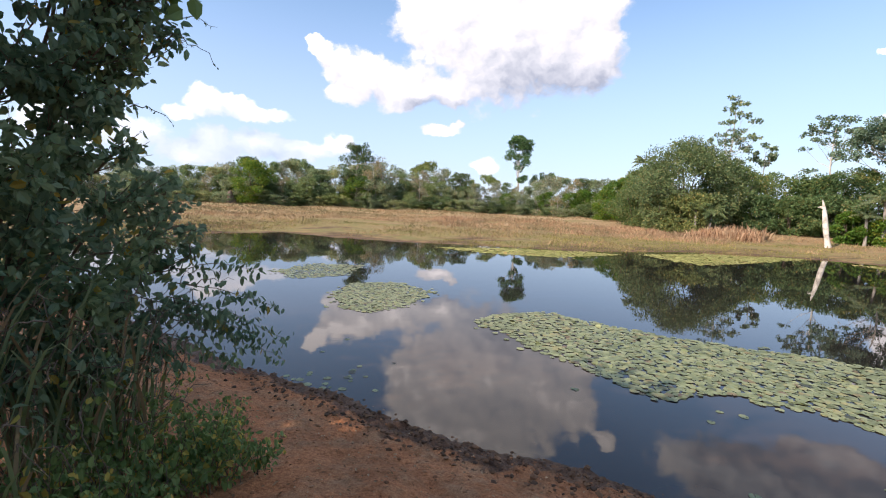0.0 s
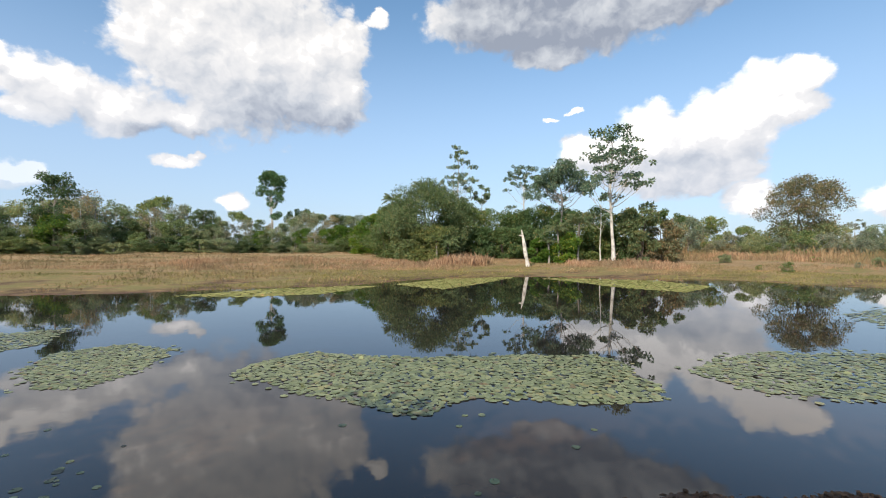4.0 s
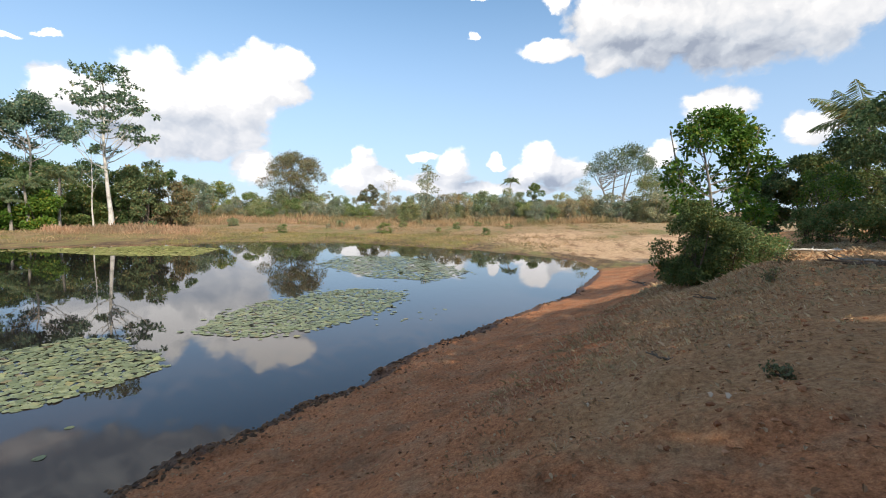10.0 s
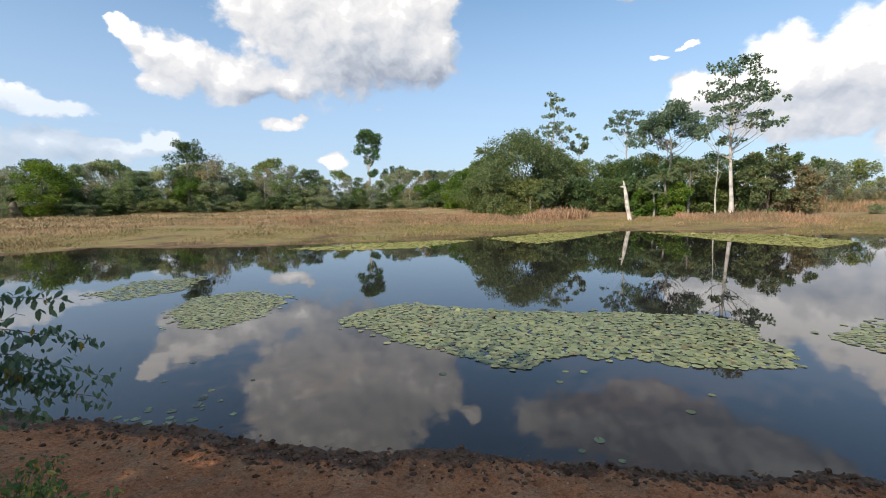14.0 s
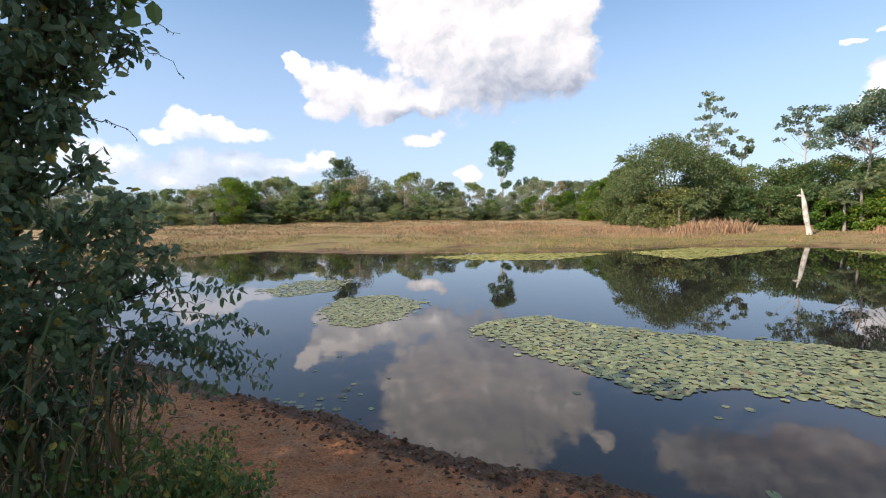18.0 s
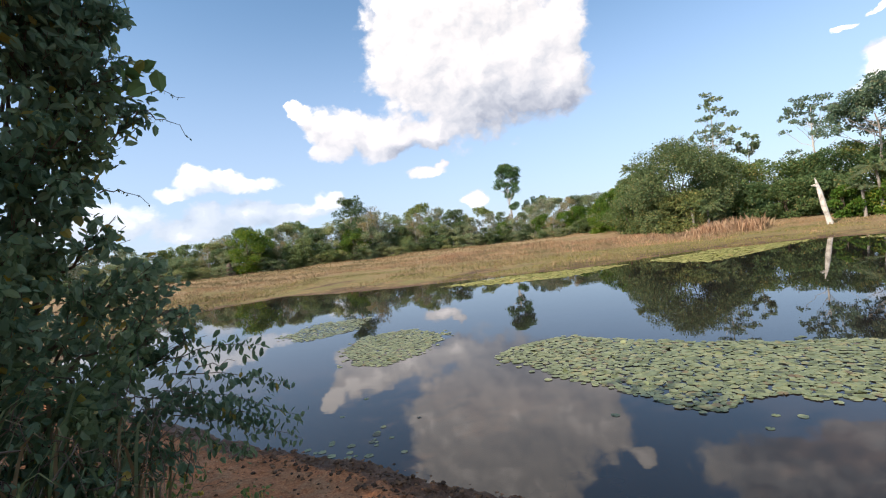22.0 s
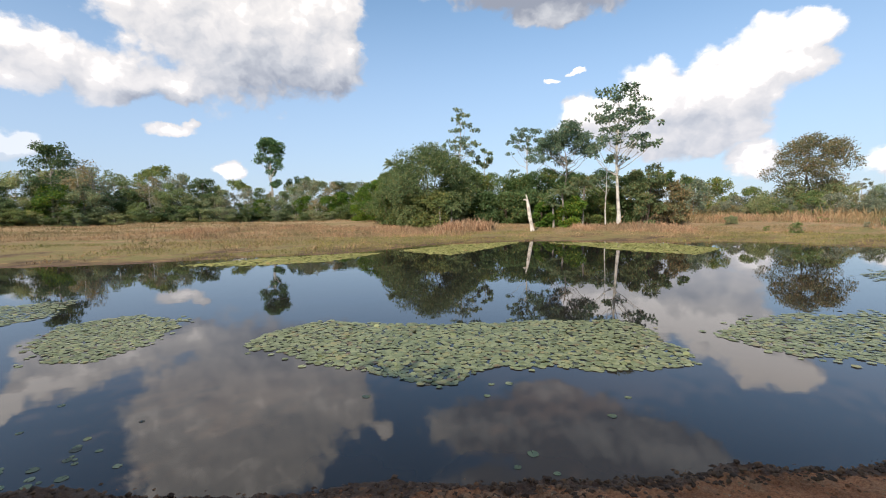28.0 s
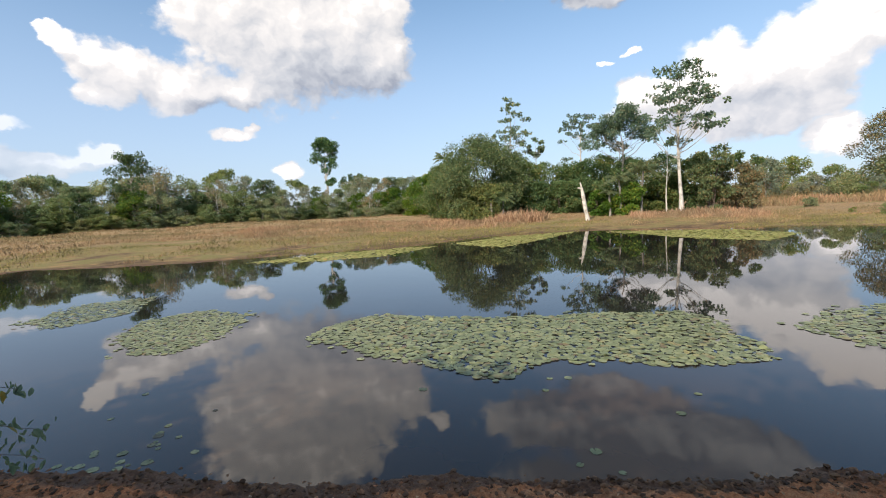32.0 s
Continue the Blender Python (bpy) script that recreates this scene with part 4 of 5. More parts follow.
def treeline():
    """The wood behind the field, tree by tree."""
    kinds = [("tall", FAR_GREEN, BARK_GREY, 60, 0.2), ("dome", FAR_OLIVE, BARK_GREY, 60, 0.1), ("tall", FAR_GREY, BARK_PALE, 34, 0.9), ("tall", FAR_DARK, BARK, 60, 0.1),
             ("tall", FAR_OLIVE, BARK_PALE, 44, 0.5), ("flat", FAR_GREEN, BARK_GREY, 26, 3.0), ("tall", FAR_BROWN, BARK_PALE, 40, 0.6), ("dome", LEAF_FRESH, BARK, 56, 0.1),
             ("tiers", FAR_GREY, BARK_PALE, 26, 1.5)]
    words = ["tall green", "olive-green", "pale grey-green", "dark green", "slender olive", "flat-topped green", "browning half-bare", "bright green", "pale thin-crowned"]
    protos = []
    for k, (form, mat, bark, lobes, low) in enumerate(kinds):
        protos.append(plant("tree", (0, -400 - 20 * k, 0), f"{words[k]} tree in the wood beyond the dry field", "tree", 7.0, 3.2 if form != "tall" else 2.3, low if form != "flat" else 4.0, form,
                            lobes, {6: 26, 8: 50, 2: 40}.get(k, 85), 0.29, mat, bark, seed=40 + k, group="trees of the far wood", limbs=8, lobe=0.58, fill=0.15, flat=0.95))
    for k, (mat, word) in enumerate([(FAR_OLIVE, "olive-green"), (FAR_GREY, "grey-green half-dry"), (FAR_BROWN, "browning"), (LEAF_BANK, "yellow-green")]):
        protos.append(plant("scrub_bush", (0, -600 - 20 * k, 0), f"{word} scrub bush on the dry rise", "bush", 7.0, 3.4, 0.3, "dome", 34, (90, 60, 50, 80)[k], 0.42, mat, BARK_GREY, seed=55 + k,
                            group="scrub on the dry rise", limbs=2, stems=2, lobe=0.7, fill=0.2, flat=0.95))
    return protos


SKYLINE = [(62, 3.4), (45, 3.4), (36, 3.3), (34, 3.5), (29.7, 4.7), (26, 4.4), (23, 3.7), (19.6, 4.4), (17, 4.8), (14, 5.0), (10.2, 4.0), (7.5, 4.8), (3.5, 3.6), (0, 3.1),
           (-4, 3.4), (-8, 4.1), (-12.4, 3.9), (-15, 4.8), (-19, 5.5)]


def skyline(az):
    t = sorted(SKYLINE)
    return float(np.interp(az, [a for a, _ in t], [e for _, e in t]))


def far_wood():
    rng = np.random.default_rng(5)
    protos = treeline()
    used = set()

    def put(k, az, dist, h, wide=1.0):
        p = spot(az, dist, 0.1)
        turn = pose(p.x, p.y, p.z, 0, 0, rng.uniform(0, 360))
        if k not in used:
            used.add(k)
            protos[k].matrix_basis = turn
            return
        s = h / 7.0
        copy_thing(protos[k], turn @ Matrix.Diagonal((s * wide, s * wide, s, 1)))

    for az in np.arange(61, -20, -1.15):  # the tall row
        d = 97 + rng.uniform(-4, 8)
        put(int(rng.choice([0, 1, 2, 3, 4, 4, 6, 8, 2, 6])), az + rng.uniform(-0.4, 0.4), d, rise(az, d, skyline(az)) * rng.uniform(0.8, 1.02), rng.uniform(1.0, 1.45))
    for az in np.arange(61, -18, -1.3):  # lower trees before it
        d = 91 + rng.uniform(-2, 3)
        put(int(rng.choice([0, 1, 3, 2, 6, 7, 1])), az + rng.uniform(-0.4, 0.4), d, rise(az, d, skyline(az)) * rng.uniform(0.45, 0.78), rng.uniform(1.2, 1.7))
    for az in (34.5, 24.5, 8.2, 1.5, -6.0):  # crowns standing over the rest
        d = 108.0
        put(5, az, d, rise(az, d, skyline(az) + 0.6), 0.9)
    put(7, 29.5, 88, rise(29.5, 88, 4.3), 1.3)
    put(7, -15.0, 80, rise(-15, 80, 4.2), 1.2)
    put(7, -13.0, 84, rise(-13, 84, 2.6), 1.2)
    for az in np.arange(60, -18, -1.1):  # low scrub at the wood's foot
        d = 87 + rng.uniform(-1.5, 1.5)
        put(int(rng.choice([1, 3, 0, 1])), az, d, rng.uniform(1.3, 2.8), rng.uniform(1.8, 2.6))
    for az in np.arange(-52, -104, -1.7):  # scattered trees on the eastern rise
        d = 128 + rng.uniform(-12, 25)
        put(int(rng.choice([1, 2, 4, 6, 8, 2])), az, d, rise(az, d, rng.uniform(1.4, 3.0)), rng.uniform(0.9, 1.4))
    for az in np.arange(-52, -104, -0.75):
        d = 108 + rng.uniform(-10, 10)
        put(int(rng.choice([1, 2, 6, 1, 0])), az, d, rng.uniform(1.2, 3.4), rng.uniform(1.7, 2.6))
    for k, az in enumerate(np.arange(-50, -108, -0.5)):  # the scrub that covers the rise, in drifts
        d = 84 + 16 * rng.uniform() + 14 * float(wave(az * 1.0, 3.0, 0.2, 71))
        put(9 + int(rng.choice([0, 1, 2, 3, 1, 2])), az + rng.uniform(-0.3, 0.3), d, rng.uniform(2.0, 4.6) * (1.25 if k % 5 == 0 else 0.9), rng.uniform(0.9, 1.4))
    for az in np.arange(-56, -92, -2.3):  # lone low bushes before it
        d = 60 + rng.uniform(-8, 18)
        put(9 + int(rng.choice([0, 1, 3])), az + rng.uniform(-1, 1), d, rng.uniform(0.5, 1.5), rng.uniform(1.2, 1.8))
    for az in (-126, -131, -137, -142, 66, 72, 80, 90):  # wood that closes the place behind the banks
        d = 60.0
        put(int(rng.choice([0, 3])), az, d, 9.0, 1.3)


far_wood()


def tree_at(az, dist, el, name, label, w, low, **kw):
    h = rise(az, dist, el)
    return plant(name, spot(az, dist, 0.05), label, kw.pop("category", "tree"), h, w, low * h if low < 1 else low, **kw)


# landmarks of the far shore
tree_at(-2.5, 104, 8.9, "tree", "tall green tree with layered rounded crown over the wood", 3.6, 0.4, form="dome", lobes=34, leaves=150, leaf=0.42, mat=LEAF_CROWN, bark=BARK_PALE, girth=0.35, seed=63, limbs=16, lobe=0.75, fill=0.3, flat=0.7)
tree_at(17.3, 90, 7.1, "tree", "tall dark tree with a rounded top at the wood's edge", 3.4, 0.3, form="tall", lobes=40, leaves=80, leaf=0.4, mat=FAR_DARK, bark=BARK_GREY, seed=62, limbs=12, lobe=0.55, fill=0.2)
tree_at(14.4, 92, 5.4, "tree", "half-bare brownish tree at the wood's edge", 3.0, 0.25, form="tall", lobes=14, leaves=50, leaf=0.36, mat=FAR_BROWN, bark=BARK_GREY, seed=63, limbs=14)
tree_at(-21.3, 68, 8.2, "thicket", "great rounded green thicket at the corner of the pond", 6.4, 0.02, form="dome", lobes=80, leaves=300, leaf=0.36, mat=LEAF_THICKET, seed=64, limbs=8, stems=4, category="thicket", lobe=0.92)
tree_at(-25.6, 71, 5.6, "thicket", "dark green bushes beside the great thicket", 4.2, 0.02, form="dome", lobes=34, leaves=200, leaf=0.4, mat=LEAF_DEEP, seed=65, limbs=6, stems=3, category="thicket")
tree_at(-17.0, 72, 5.4, "thicket", "bright green bushes leaning on the great thicket", 4.0, 0.02, form="dome", lobes=40, leaves=300, leaf=0.34, mat=LEAF_MID, seed=66, limbs=6, stems=3, category="thicket")
tree_at(-25.4, 80, 12.7, "tree", "thin pale tree with scattered leaf plates over the thicket", 3.2, 0.45, form="tiers", lobes=26, leaves=44, leaf=0.5, mat=LEAF_PLATE, bark=BARK_PALE, girth=0.2, seed=67, flat=0.6, limbs=22)
tree_at(-28.2, 82, 7.7, "tree", "small pale-stemmed tree with flat leaf plates", 2.4, 0.5, form="tiers", lobes=12, leaves=44, leaf=0.6, mat=LEAF_PLATE, bark=BARK_PALE, girth=0.14, seed=68, flat=0.6, limbs=12)
tree_at(-33.6, 86, 10.2, "tree", "pale umbrella-crowned tree with a bare white stem", 4.2, 0.45, form="tiers", lobes=28, leaves=50, leaf=0.48, mat=LEAF_PLATE, bark=BARK_PALE, girth=0.2, seed=69, flat=0.5, limbs=24)
tree_at(-38.2, 74, 10.4, "tree", "spreading dark green tree with forked limbs", 5.0, 0.42, form="flat", lobes=30, leaves=150, leaf=0.46, mat=LEAF_PLATE, bark=BARK_GREY, girth=0.26, seed=70, flat=0.5, limbs=16, fill=0.3)
tree_at(-44.0, 63.5, 14.4, "tree", "tall white-trunked tree with an open crown of leaf plates", 5.0, 0.42, form="tiers", lobes=40, leaves=56, leaf=0.52, mat=LEAF_PLATE, bark=BARK_PALE, girth=0.24, seed=71, flat=0.5, limbs=34)
tree_at(-42.6, 64.0, 6.8, "tree", "thin white-stemmed tree with few leaves", 1.6, 0.5, form="tiers", lobes=6, leaves=40, leaf=0.45, mat=LEAF_PLATE, bark=BARK_PALE, girth=0.09, seed=72, limbs=6)
for k, (az, d, el, w, mat, what) in enumerate([(-29.5, 78, 4.4, 4.0, LEAF_DEEP, "dark green"), (-32.0, 77, 4.2, 4.0, LEAF_DEEP, "dark green"), (-34.5, 78, 4.4, 4.0, LEAF_DEEP, "dark green"),
                                              (-37.0, 66, 3.2, 2.8, LEAF_MID, "green"), (-40.5, 70, 4.3, 3.6, LEAF_OLIVE, "olive-green"), (-42.0, 68, 3.0, 2.4, LEAF_MID, "green"),
                                              (-47.0, 66, 5.4, 2.6, LEAF_OLIVE, "olive, half-dry"), (-49.3, 69, 3.2, 2.6, LEAF_BROWN, "browning"), (-45.2, 69, 4.0, 2.4, LEAF_MID, "green"), (-46.5, 73, 4.2, 3.0, LEAF_DEEP, "dark green"), (-42.0, 75, 4.6, 3.4, LEAF_DEEP, "dark green"), (-38.5, 76, 4.6, 3.6, LEAF_DEEP, "dark green"), (-27.5, 76, 4.6, 3.6, LEAF_MID, "green"), (-30.8, 79, 4.8, 3.8, LEAF_MID, "green"), (-33.2, 80, 4.9, 4.0, LEAF_DEEP, "dark green"), (-36.0, 80, 4.8, 3.6, LEAF_MID, "green"), (-31.0, 72, 2.2, 3.0, LEAF_DEEP, "dark green"), (-28.0, 70, 3.0, 2.6, LEAF_DEEP, "dark green"), (-33.4, 73, 2.4, 2.8, LEAF_DEEP, "dark green"),
                                              (-19.3, 65, 2.2, 2.8, LEAF_THICKET, "dark olive"), (-21.6, 64, 2.8, 3.0, LEAF_THICKET, "dark olive"), (-23.8, 65, 2.4, 2.8, LEAF_THICKET, "dark olive"),
                                              (-38.7, 64, 1.6, 2.2, LEAF_FRESH, "bright green"), (-35.5, 64, 0.8, 1.6, LEAF_FRESH, "bright green")]):
    tree_at(az, d, el, "bush", f"{what} bush in the clump behind the dead trunk", w, 0.03, form="dome", lobes=26, leaves=150, leaf=0.4, mat=mat, seed=80 + k, limbs=6, stems=3,
            category="bush", group="bushes of the far clump")
tree_at(-49.8, 70, 4.2, "tree", "small flat-topped tree beside the brown bush", 2.0, 0.6, form="flat", lobes=12, leaves=70, leaf=0.35, mat=LEAF_DEEP, bark=BARK, seed=95, limbs=8)
for k, (az, d, el, reach) in enumerate([(-37.8, 63, 2.6, 2.4), (-40.0, 64, 3.4, 2.6), (-36.6, 63, 1.2, 2.0), (-16.5, 74, 6.2, 2.4), (-24.0, 62, 1.0, 2.2), (-22.6, 62, 1.2, 2.2)]):
    palm("palm", spot(az, d), "bushy palm with arching fronds in the far clump", max(0.8, rise(az, d, el) - 0.6), 15, reach, 100 + k, LEAF_THICKET if k > 2 else None, "palms of the far shore")
tree_at(-61.8, 100, 7.1, "tree", "broad round tree with browning leaves on the dry rise", 6.6, 0.16, form="dome", lobes=40, leaves=230, leaf=0.4, mat=LEAF_BROWN, bark=BARK_GREY, seed=110, limbs=26, girth=0.25, stems=3, lobe=0.8)
tree_at(-61.6, 97, 2.6, "bush", "dark bush under the round brown tree", 5.4, 0.02, form="dome", lobes=30, leaves=130, leaf=0.45, mat=LEAF_OLIVE, seed=111, limbs=6, stems=3, category="bush")
tree_at(-70.6, 130, 3.5, "tree", "small round reddish-brown tree on the rise", 2.8, 0.3, form="dome", lobes=16, leaves=110, leaf=0.5, mat=LEAF_BROWN, seed=112, limbs=8)
tree_at(-73.1, 125, 5.3, "tree", "bare grey tree with fine twigs", 2.4, 0.3, form="tall", lobes=14, leaves=16, leaf=0.4, mat=LEAF_BROWN, bark=BARK_PALE, seed=113, limbs=14)
tree_at(-78.0, 122, 6.0, "tree", "slender pale tree with a thin crown", 3.4, 0.28, form="tall", lobes=18, leaves=80, leaf=0.45, mat=LEAF_OLIVE, bark=BARK_PALE, girth=0.3, seed=114, limbs=14)
palm("palm", spot(-87.9, 120), "small palm over the scrub on the rise", rise(-87.9, 120, 4.2), 14, 3.0, 115)
tree_at(-87.9, 118, 3.4, "bush", "olive bush below the small palm", 3.8, 0.02, form="dome", lobes=24, leaves=120, leaf=0.45, mat=LEAF_OLIVE, seed=116, limbs=5, stems=3, category="bush")
tree_at(-91.0, 125, 3.9, "tree", "round green tree on the rise", 2.6, 0.25, form="dome", lobes=16, leaves=120, leaf=0.45, mat=LEAF_MID, seed=117, limbs=8)
tree_at(-101.2, 95, 8.3, "tree", "spreading grey-green tree with pale forked trunks", 6.0, 0.42, form="flat", lobes=40, leaves=120, leaf=0.36, mat=LEAF_PALE, bark=BARK_GREY, girth=0.26, seed=125, flat=0.7, limbs=26, stems=4)
tree_at(-104.6, 85, 4.9, "tree", "bushy olive tree by the spreading tree", 4.4, 0.1, form="dome", lobes=30, leaves=150, leaf=0.36, mat=LEAF_OLIVE, seed=119, limbs=8)
tree_at(-97.0, 110, 4.3, "tree", "thin half-bare tree on the rise", 2.2, 0.3, form="tall", lobes=14, leaves=40, leaf=0.4, mat=LEAF_OLIVE, bark=BARK_PALE, seed=120, limbs=12)
# right bank: shrubs by the path, young tree, grove and palm behind them
def bank_shrub(x, y, h, w, mat, seed, label, lobes=36, leaves=130, leaf=0.065):
    return plant("shrub", (x, y, drop(x, y)), label, "shrub", h, w, 0.04, "dome", lobes, leaves, leaf, mat, seed=seed, limbs=16, stems=6, fine=True, lobe=0.72, fill=0.2, group="shrubs on the bank")


bank_shrub(9.9, -3.7, 1.7, 0.8, LEAF_SHRUB, 130, "dense olive-green shrub on the edge of the bank", 60, 170)
bank_shrub(10.3, -4.25, 1.25, 0.7, LEAF_SHRUB, 131, "dark green shrub behind the edge of the bank", 44)
bank_shrub(10.5, -4.8, 0.9, 0.75, LEAF_BANK, 133, "low spreading shrub with thin twigs on the bank", 36, 80)
bank_shrub(11.6, -5.7, 0.62, 0.55, LEAF_OLIVE, 134, "low half-dry shrub with thin twigs on the bank", 24, 60)
h = rise(-112.5, 14.5, 11.4)
plant("young_tree", spot(-112.3, 14.5), "young broad-leaved tree with bright green sunlit crown", "tree", h, 1.4, h * 0.2, "tall", 60, 64, 0.15, LEAF_FRESH, BARK_GREY, 0.06, 132, limbs=30, stems=3, fine=True, lobe=0.55, fill=0.15, lean=0.2)
for k, (az, d, el, w, mat, what) in enumerate([(-115.3, 28, 4.9, 1.6, LEAF_SHRUB, "dark green"), (-118.2, 27, 6.4, 1.7, LEAF_SHRUB, "dark green"), (-121.2, 26, 7.2, 2.2, LEAF_SHRUB, "dark green"), (-124.4, 22, 10.6, 2.2, LEAF_SHRUB, "dark green"), (-128.5, 18, 14.0, 2.2, LEAF_SHRUB, "dark green")]):
    tree_at(az, d, el, "tree", f"{what} tree of the grove on the high bank", w, 0.16, form="dome", lobes=44, leaves=120, leaf=0.16, mat=mat, seed=140 + k, limbs=16, stems=2, group="grove on the bank", fine=True, lobe=0.62, fill=0.2)
for k, (az, d, el, w, mat, what) in enumerate([(-120.4, 17, 5.4, 0.8, LEAF_FRESH, "slender yellow-green sapling"), (-119.4, 16.5, 1.6, 0.6, LEAF_BANK, "loose olive shrub"), (-121.8, 16, 1.9, 0.75, LEAF_BANK, "loose yellow-green shrub"),
                                              (-124.6, 15.5, 0.9, 0.65, LEAF_BANK, "low olive shrub"), (-127.5, 14.5, 0.8, 0.7, LEAF_FRESH, "low bright green shrub")]):
    tree_at(az, d, el, "sapling" if k == 0 else "shrub", f"{what} with thin stems before the grove", w, 0.15 if k else 0.3, form="dome", lobes=30, leaves=44, leaf=0.085, mat=mat, seed=146 + k, limbs=16, stems=4,
            category="shrub", group="shrubs on the bank", fine=True, lobe=0.7, fill=0.1)
palm("palm", spot(-123.0, 27), "tall palm with long arching pale green fronds over the grove", rise(-123.0, 27, 8.6), 16, 2.9, 150, girth=0.09, droop=0.8)
for k, (x, y, h, leaves) in enumerate([(-9, -2.5, 10, 95), (-6, -6.5, 11.5, 110), (-1.7, -8.6, 10.2, 110), (-12, 2, 6.5, 80), (-12, -9, 10, 120)]):  # unseen trees added behind the bank, to keep it and the bush in shade
    plant("tree", (x, y, drop(x, y)), "broad unseen tree added behind the bank to shade it", "tree", h, 4.4, 2.0, "dome", 44, leaves, 0.5, LEAF_DEEP, seed=160 + k, group="grove on the bank", limbs=8)
# one more unseen tree, added to shade the slope before the bay
plant("tree", (9.2, -11.2, drop(9.2, -11.2)), "slender unseen tree added behind the bank to shade the slope", "tree", 6.6, 2.6, 1.5, "dome", 44, 110, 0.4, LEAF_DEEP, seed=167, group="grove on the bank", limbs=8)

# dead trunk in the shallows of the far shore
base = spot(-34.1, 58.0)
dead = thing("dead_trunk", base, "bleached broken dead tree trunk standing at the far shore", "dead tree")
t = np.linspace(0, 1, 12)
s = Soup()
s.tube(np.stack([-0.78 * t ** 1.2 - 0.08 * np.sin(t * 5), 0.53 * t ** 1.2, -0.2 + 4.85 * t], -1), [0.33, 0.27, 0.22, 0.22, 0.24, 0.24, 0.23, 0.22, 0.2, 0.15, 0.1, 0.03], 9)
part("stem", s, DEADWOOD, dead, smooth=True)
s = Soup()
s.tube([(-0.6, 0.4, 3.8), (-0.85, 0.55, 3.95), (-1.0, 0.65, 3.9)], [0.14, 0.11, 0.05], 6)
part("stub", s, DEADWOOD, dead, "broken side stub", True)

# a termite mound before the wood
s = Soup()
t = np.linspace(0, 1, 9)
s.tube(np.stack([0.1 * np.sin(t * 7), 0.08 * np.cos(t * 5), -0.2 + 2.5 * t], -1), [1.0, 0.95, 0.8, 0.62, 0.55, 0.5, 0.42, 0.36, 0.02], 11)
mound = tagged(new("termite_mound", s.mesh("termite_mound", BARK, True)), "grey-brown earthen termite mound at the foot of the wood", "termite mound")
mound.matrix_basis = Matrix.Translation(spot(31.6, 86.0))


def fallen_branch(place, length, girth, turn, label, mat, seed):
    """A dead branch lying on the ground, with a few side twigs."""
    rng = np.random.default_rng(seed)
    top = thing("fallen_branch", place @ pose(0, 0, girth * 0.7, 0, 0, turn), label, "branch", "fallen branches")
    p = np.stack([np.linspace(-0.5, 0.5, 9) * length, np.cumsum(rng.normal(size=9)) * 0.03 * length, np.abs(rng.normal(size=9)) * 0.3 * girth], -1)
    s = Soup()
    s.tube(p, np.linspace(girth, girth * 0.35, 9), 7)
    part("stem", s, mat, top, smooth=True)
    for k in range(4):
        a = p[int(rng.integers(2, 9))]
        e = a + np.array([rng.uniform(-0.2, 0.3), rng.uniform(-0.25, 0.25), rng.uniform(0.0, 0.1)]) * length
        s = Soup()
        s.tube(np.stack([a, (a + e) / 2 + rng.normal(size=3) * 0.02, e]), [girth * 0.4, girth * 0.3, girth * 0.12], 5)
        part("twig", s, mat, top, smooth=True)


for k, (az, d, length, girth, turn, mat, what) in enumerate([(-104.8, 15.6, 0.9, 0.05, 10, BARK, "dark fallen branch on the bare slope by the bay"),
                                                            (-120.4, 12.6, 1.1, 0.04, 80, BARK_PALE, "pale fallen branch under the grove"), (-124.6, 9.4, 1.3, 0.035, 50, BARK, "brown fallen branch among dry litter"),
                                                            (-125.2, 9.0, 1.0, 0.03, 110, BARK, "brown fallen branch among dry litter"), (-123.8, 9.8, 0.8, 0.03, 20, BARK_GREY, "grey fallen branch among dry litter"),
                                                            (-113.0, 7.6, 0.5, 0.02, 70, BARK, "short dark stick on the slope"), (-110.5, 4.6, 0.35, 0.015, 30, BARK, "short dark stick on the slope")]):
    fallen_branch(Matrix.Translation(spot(az, d)), length, girth, turn, what, mat, 600 + k)
for k, (x, y, q) in enumerate([(3.04, -1.56, 0.024), (3.12, -1.5, 0.016), (3.64, -0.9, 0.012), (4.3, -1.1, 0.012), (4.06, -1.97, 0.014), (2.3, -0.2, 0.012), (-0.9, 5.2, 0.02)]):
    s = Soup()
    rim = [(math.cos(a) * q * (1 + 0.25 * math.sin(3 * a + k)), math.sin(a) * q * 0.6, 0.012 * math.sin(2 * a + k)) for a in np.linspace(0, 6.28, 10)[:-1]]
    s.add([(0, 0, 0.02)] + rim, [[0, i, i % 9 + 1] for i in range(1, 10)])
    bit = tagged(new("pale_scrap", s.mesh("pale_scrap", SCRAP, True)), "small pale curled scrap lying on the bare soil", "scrap", "pale scraps on the bank")
    bit.matrix_basis = pose(x, y, drop(x, y) + 0.012, 8, 5, 40 * k)

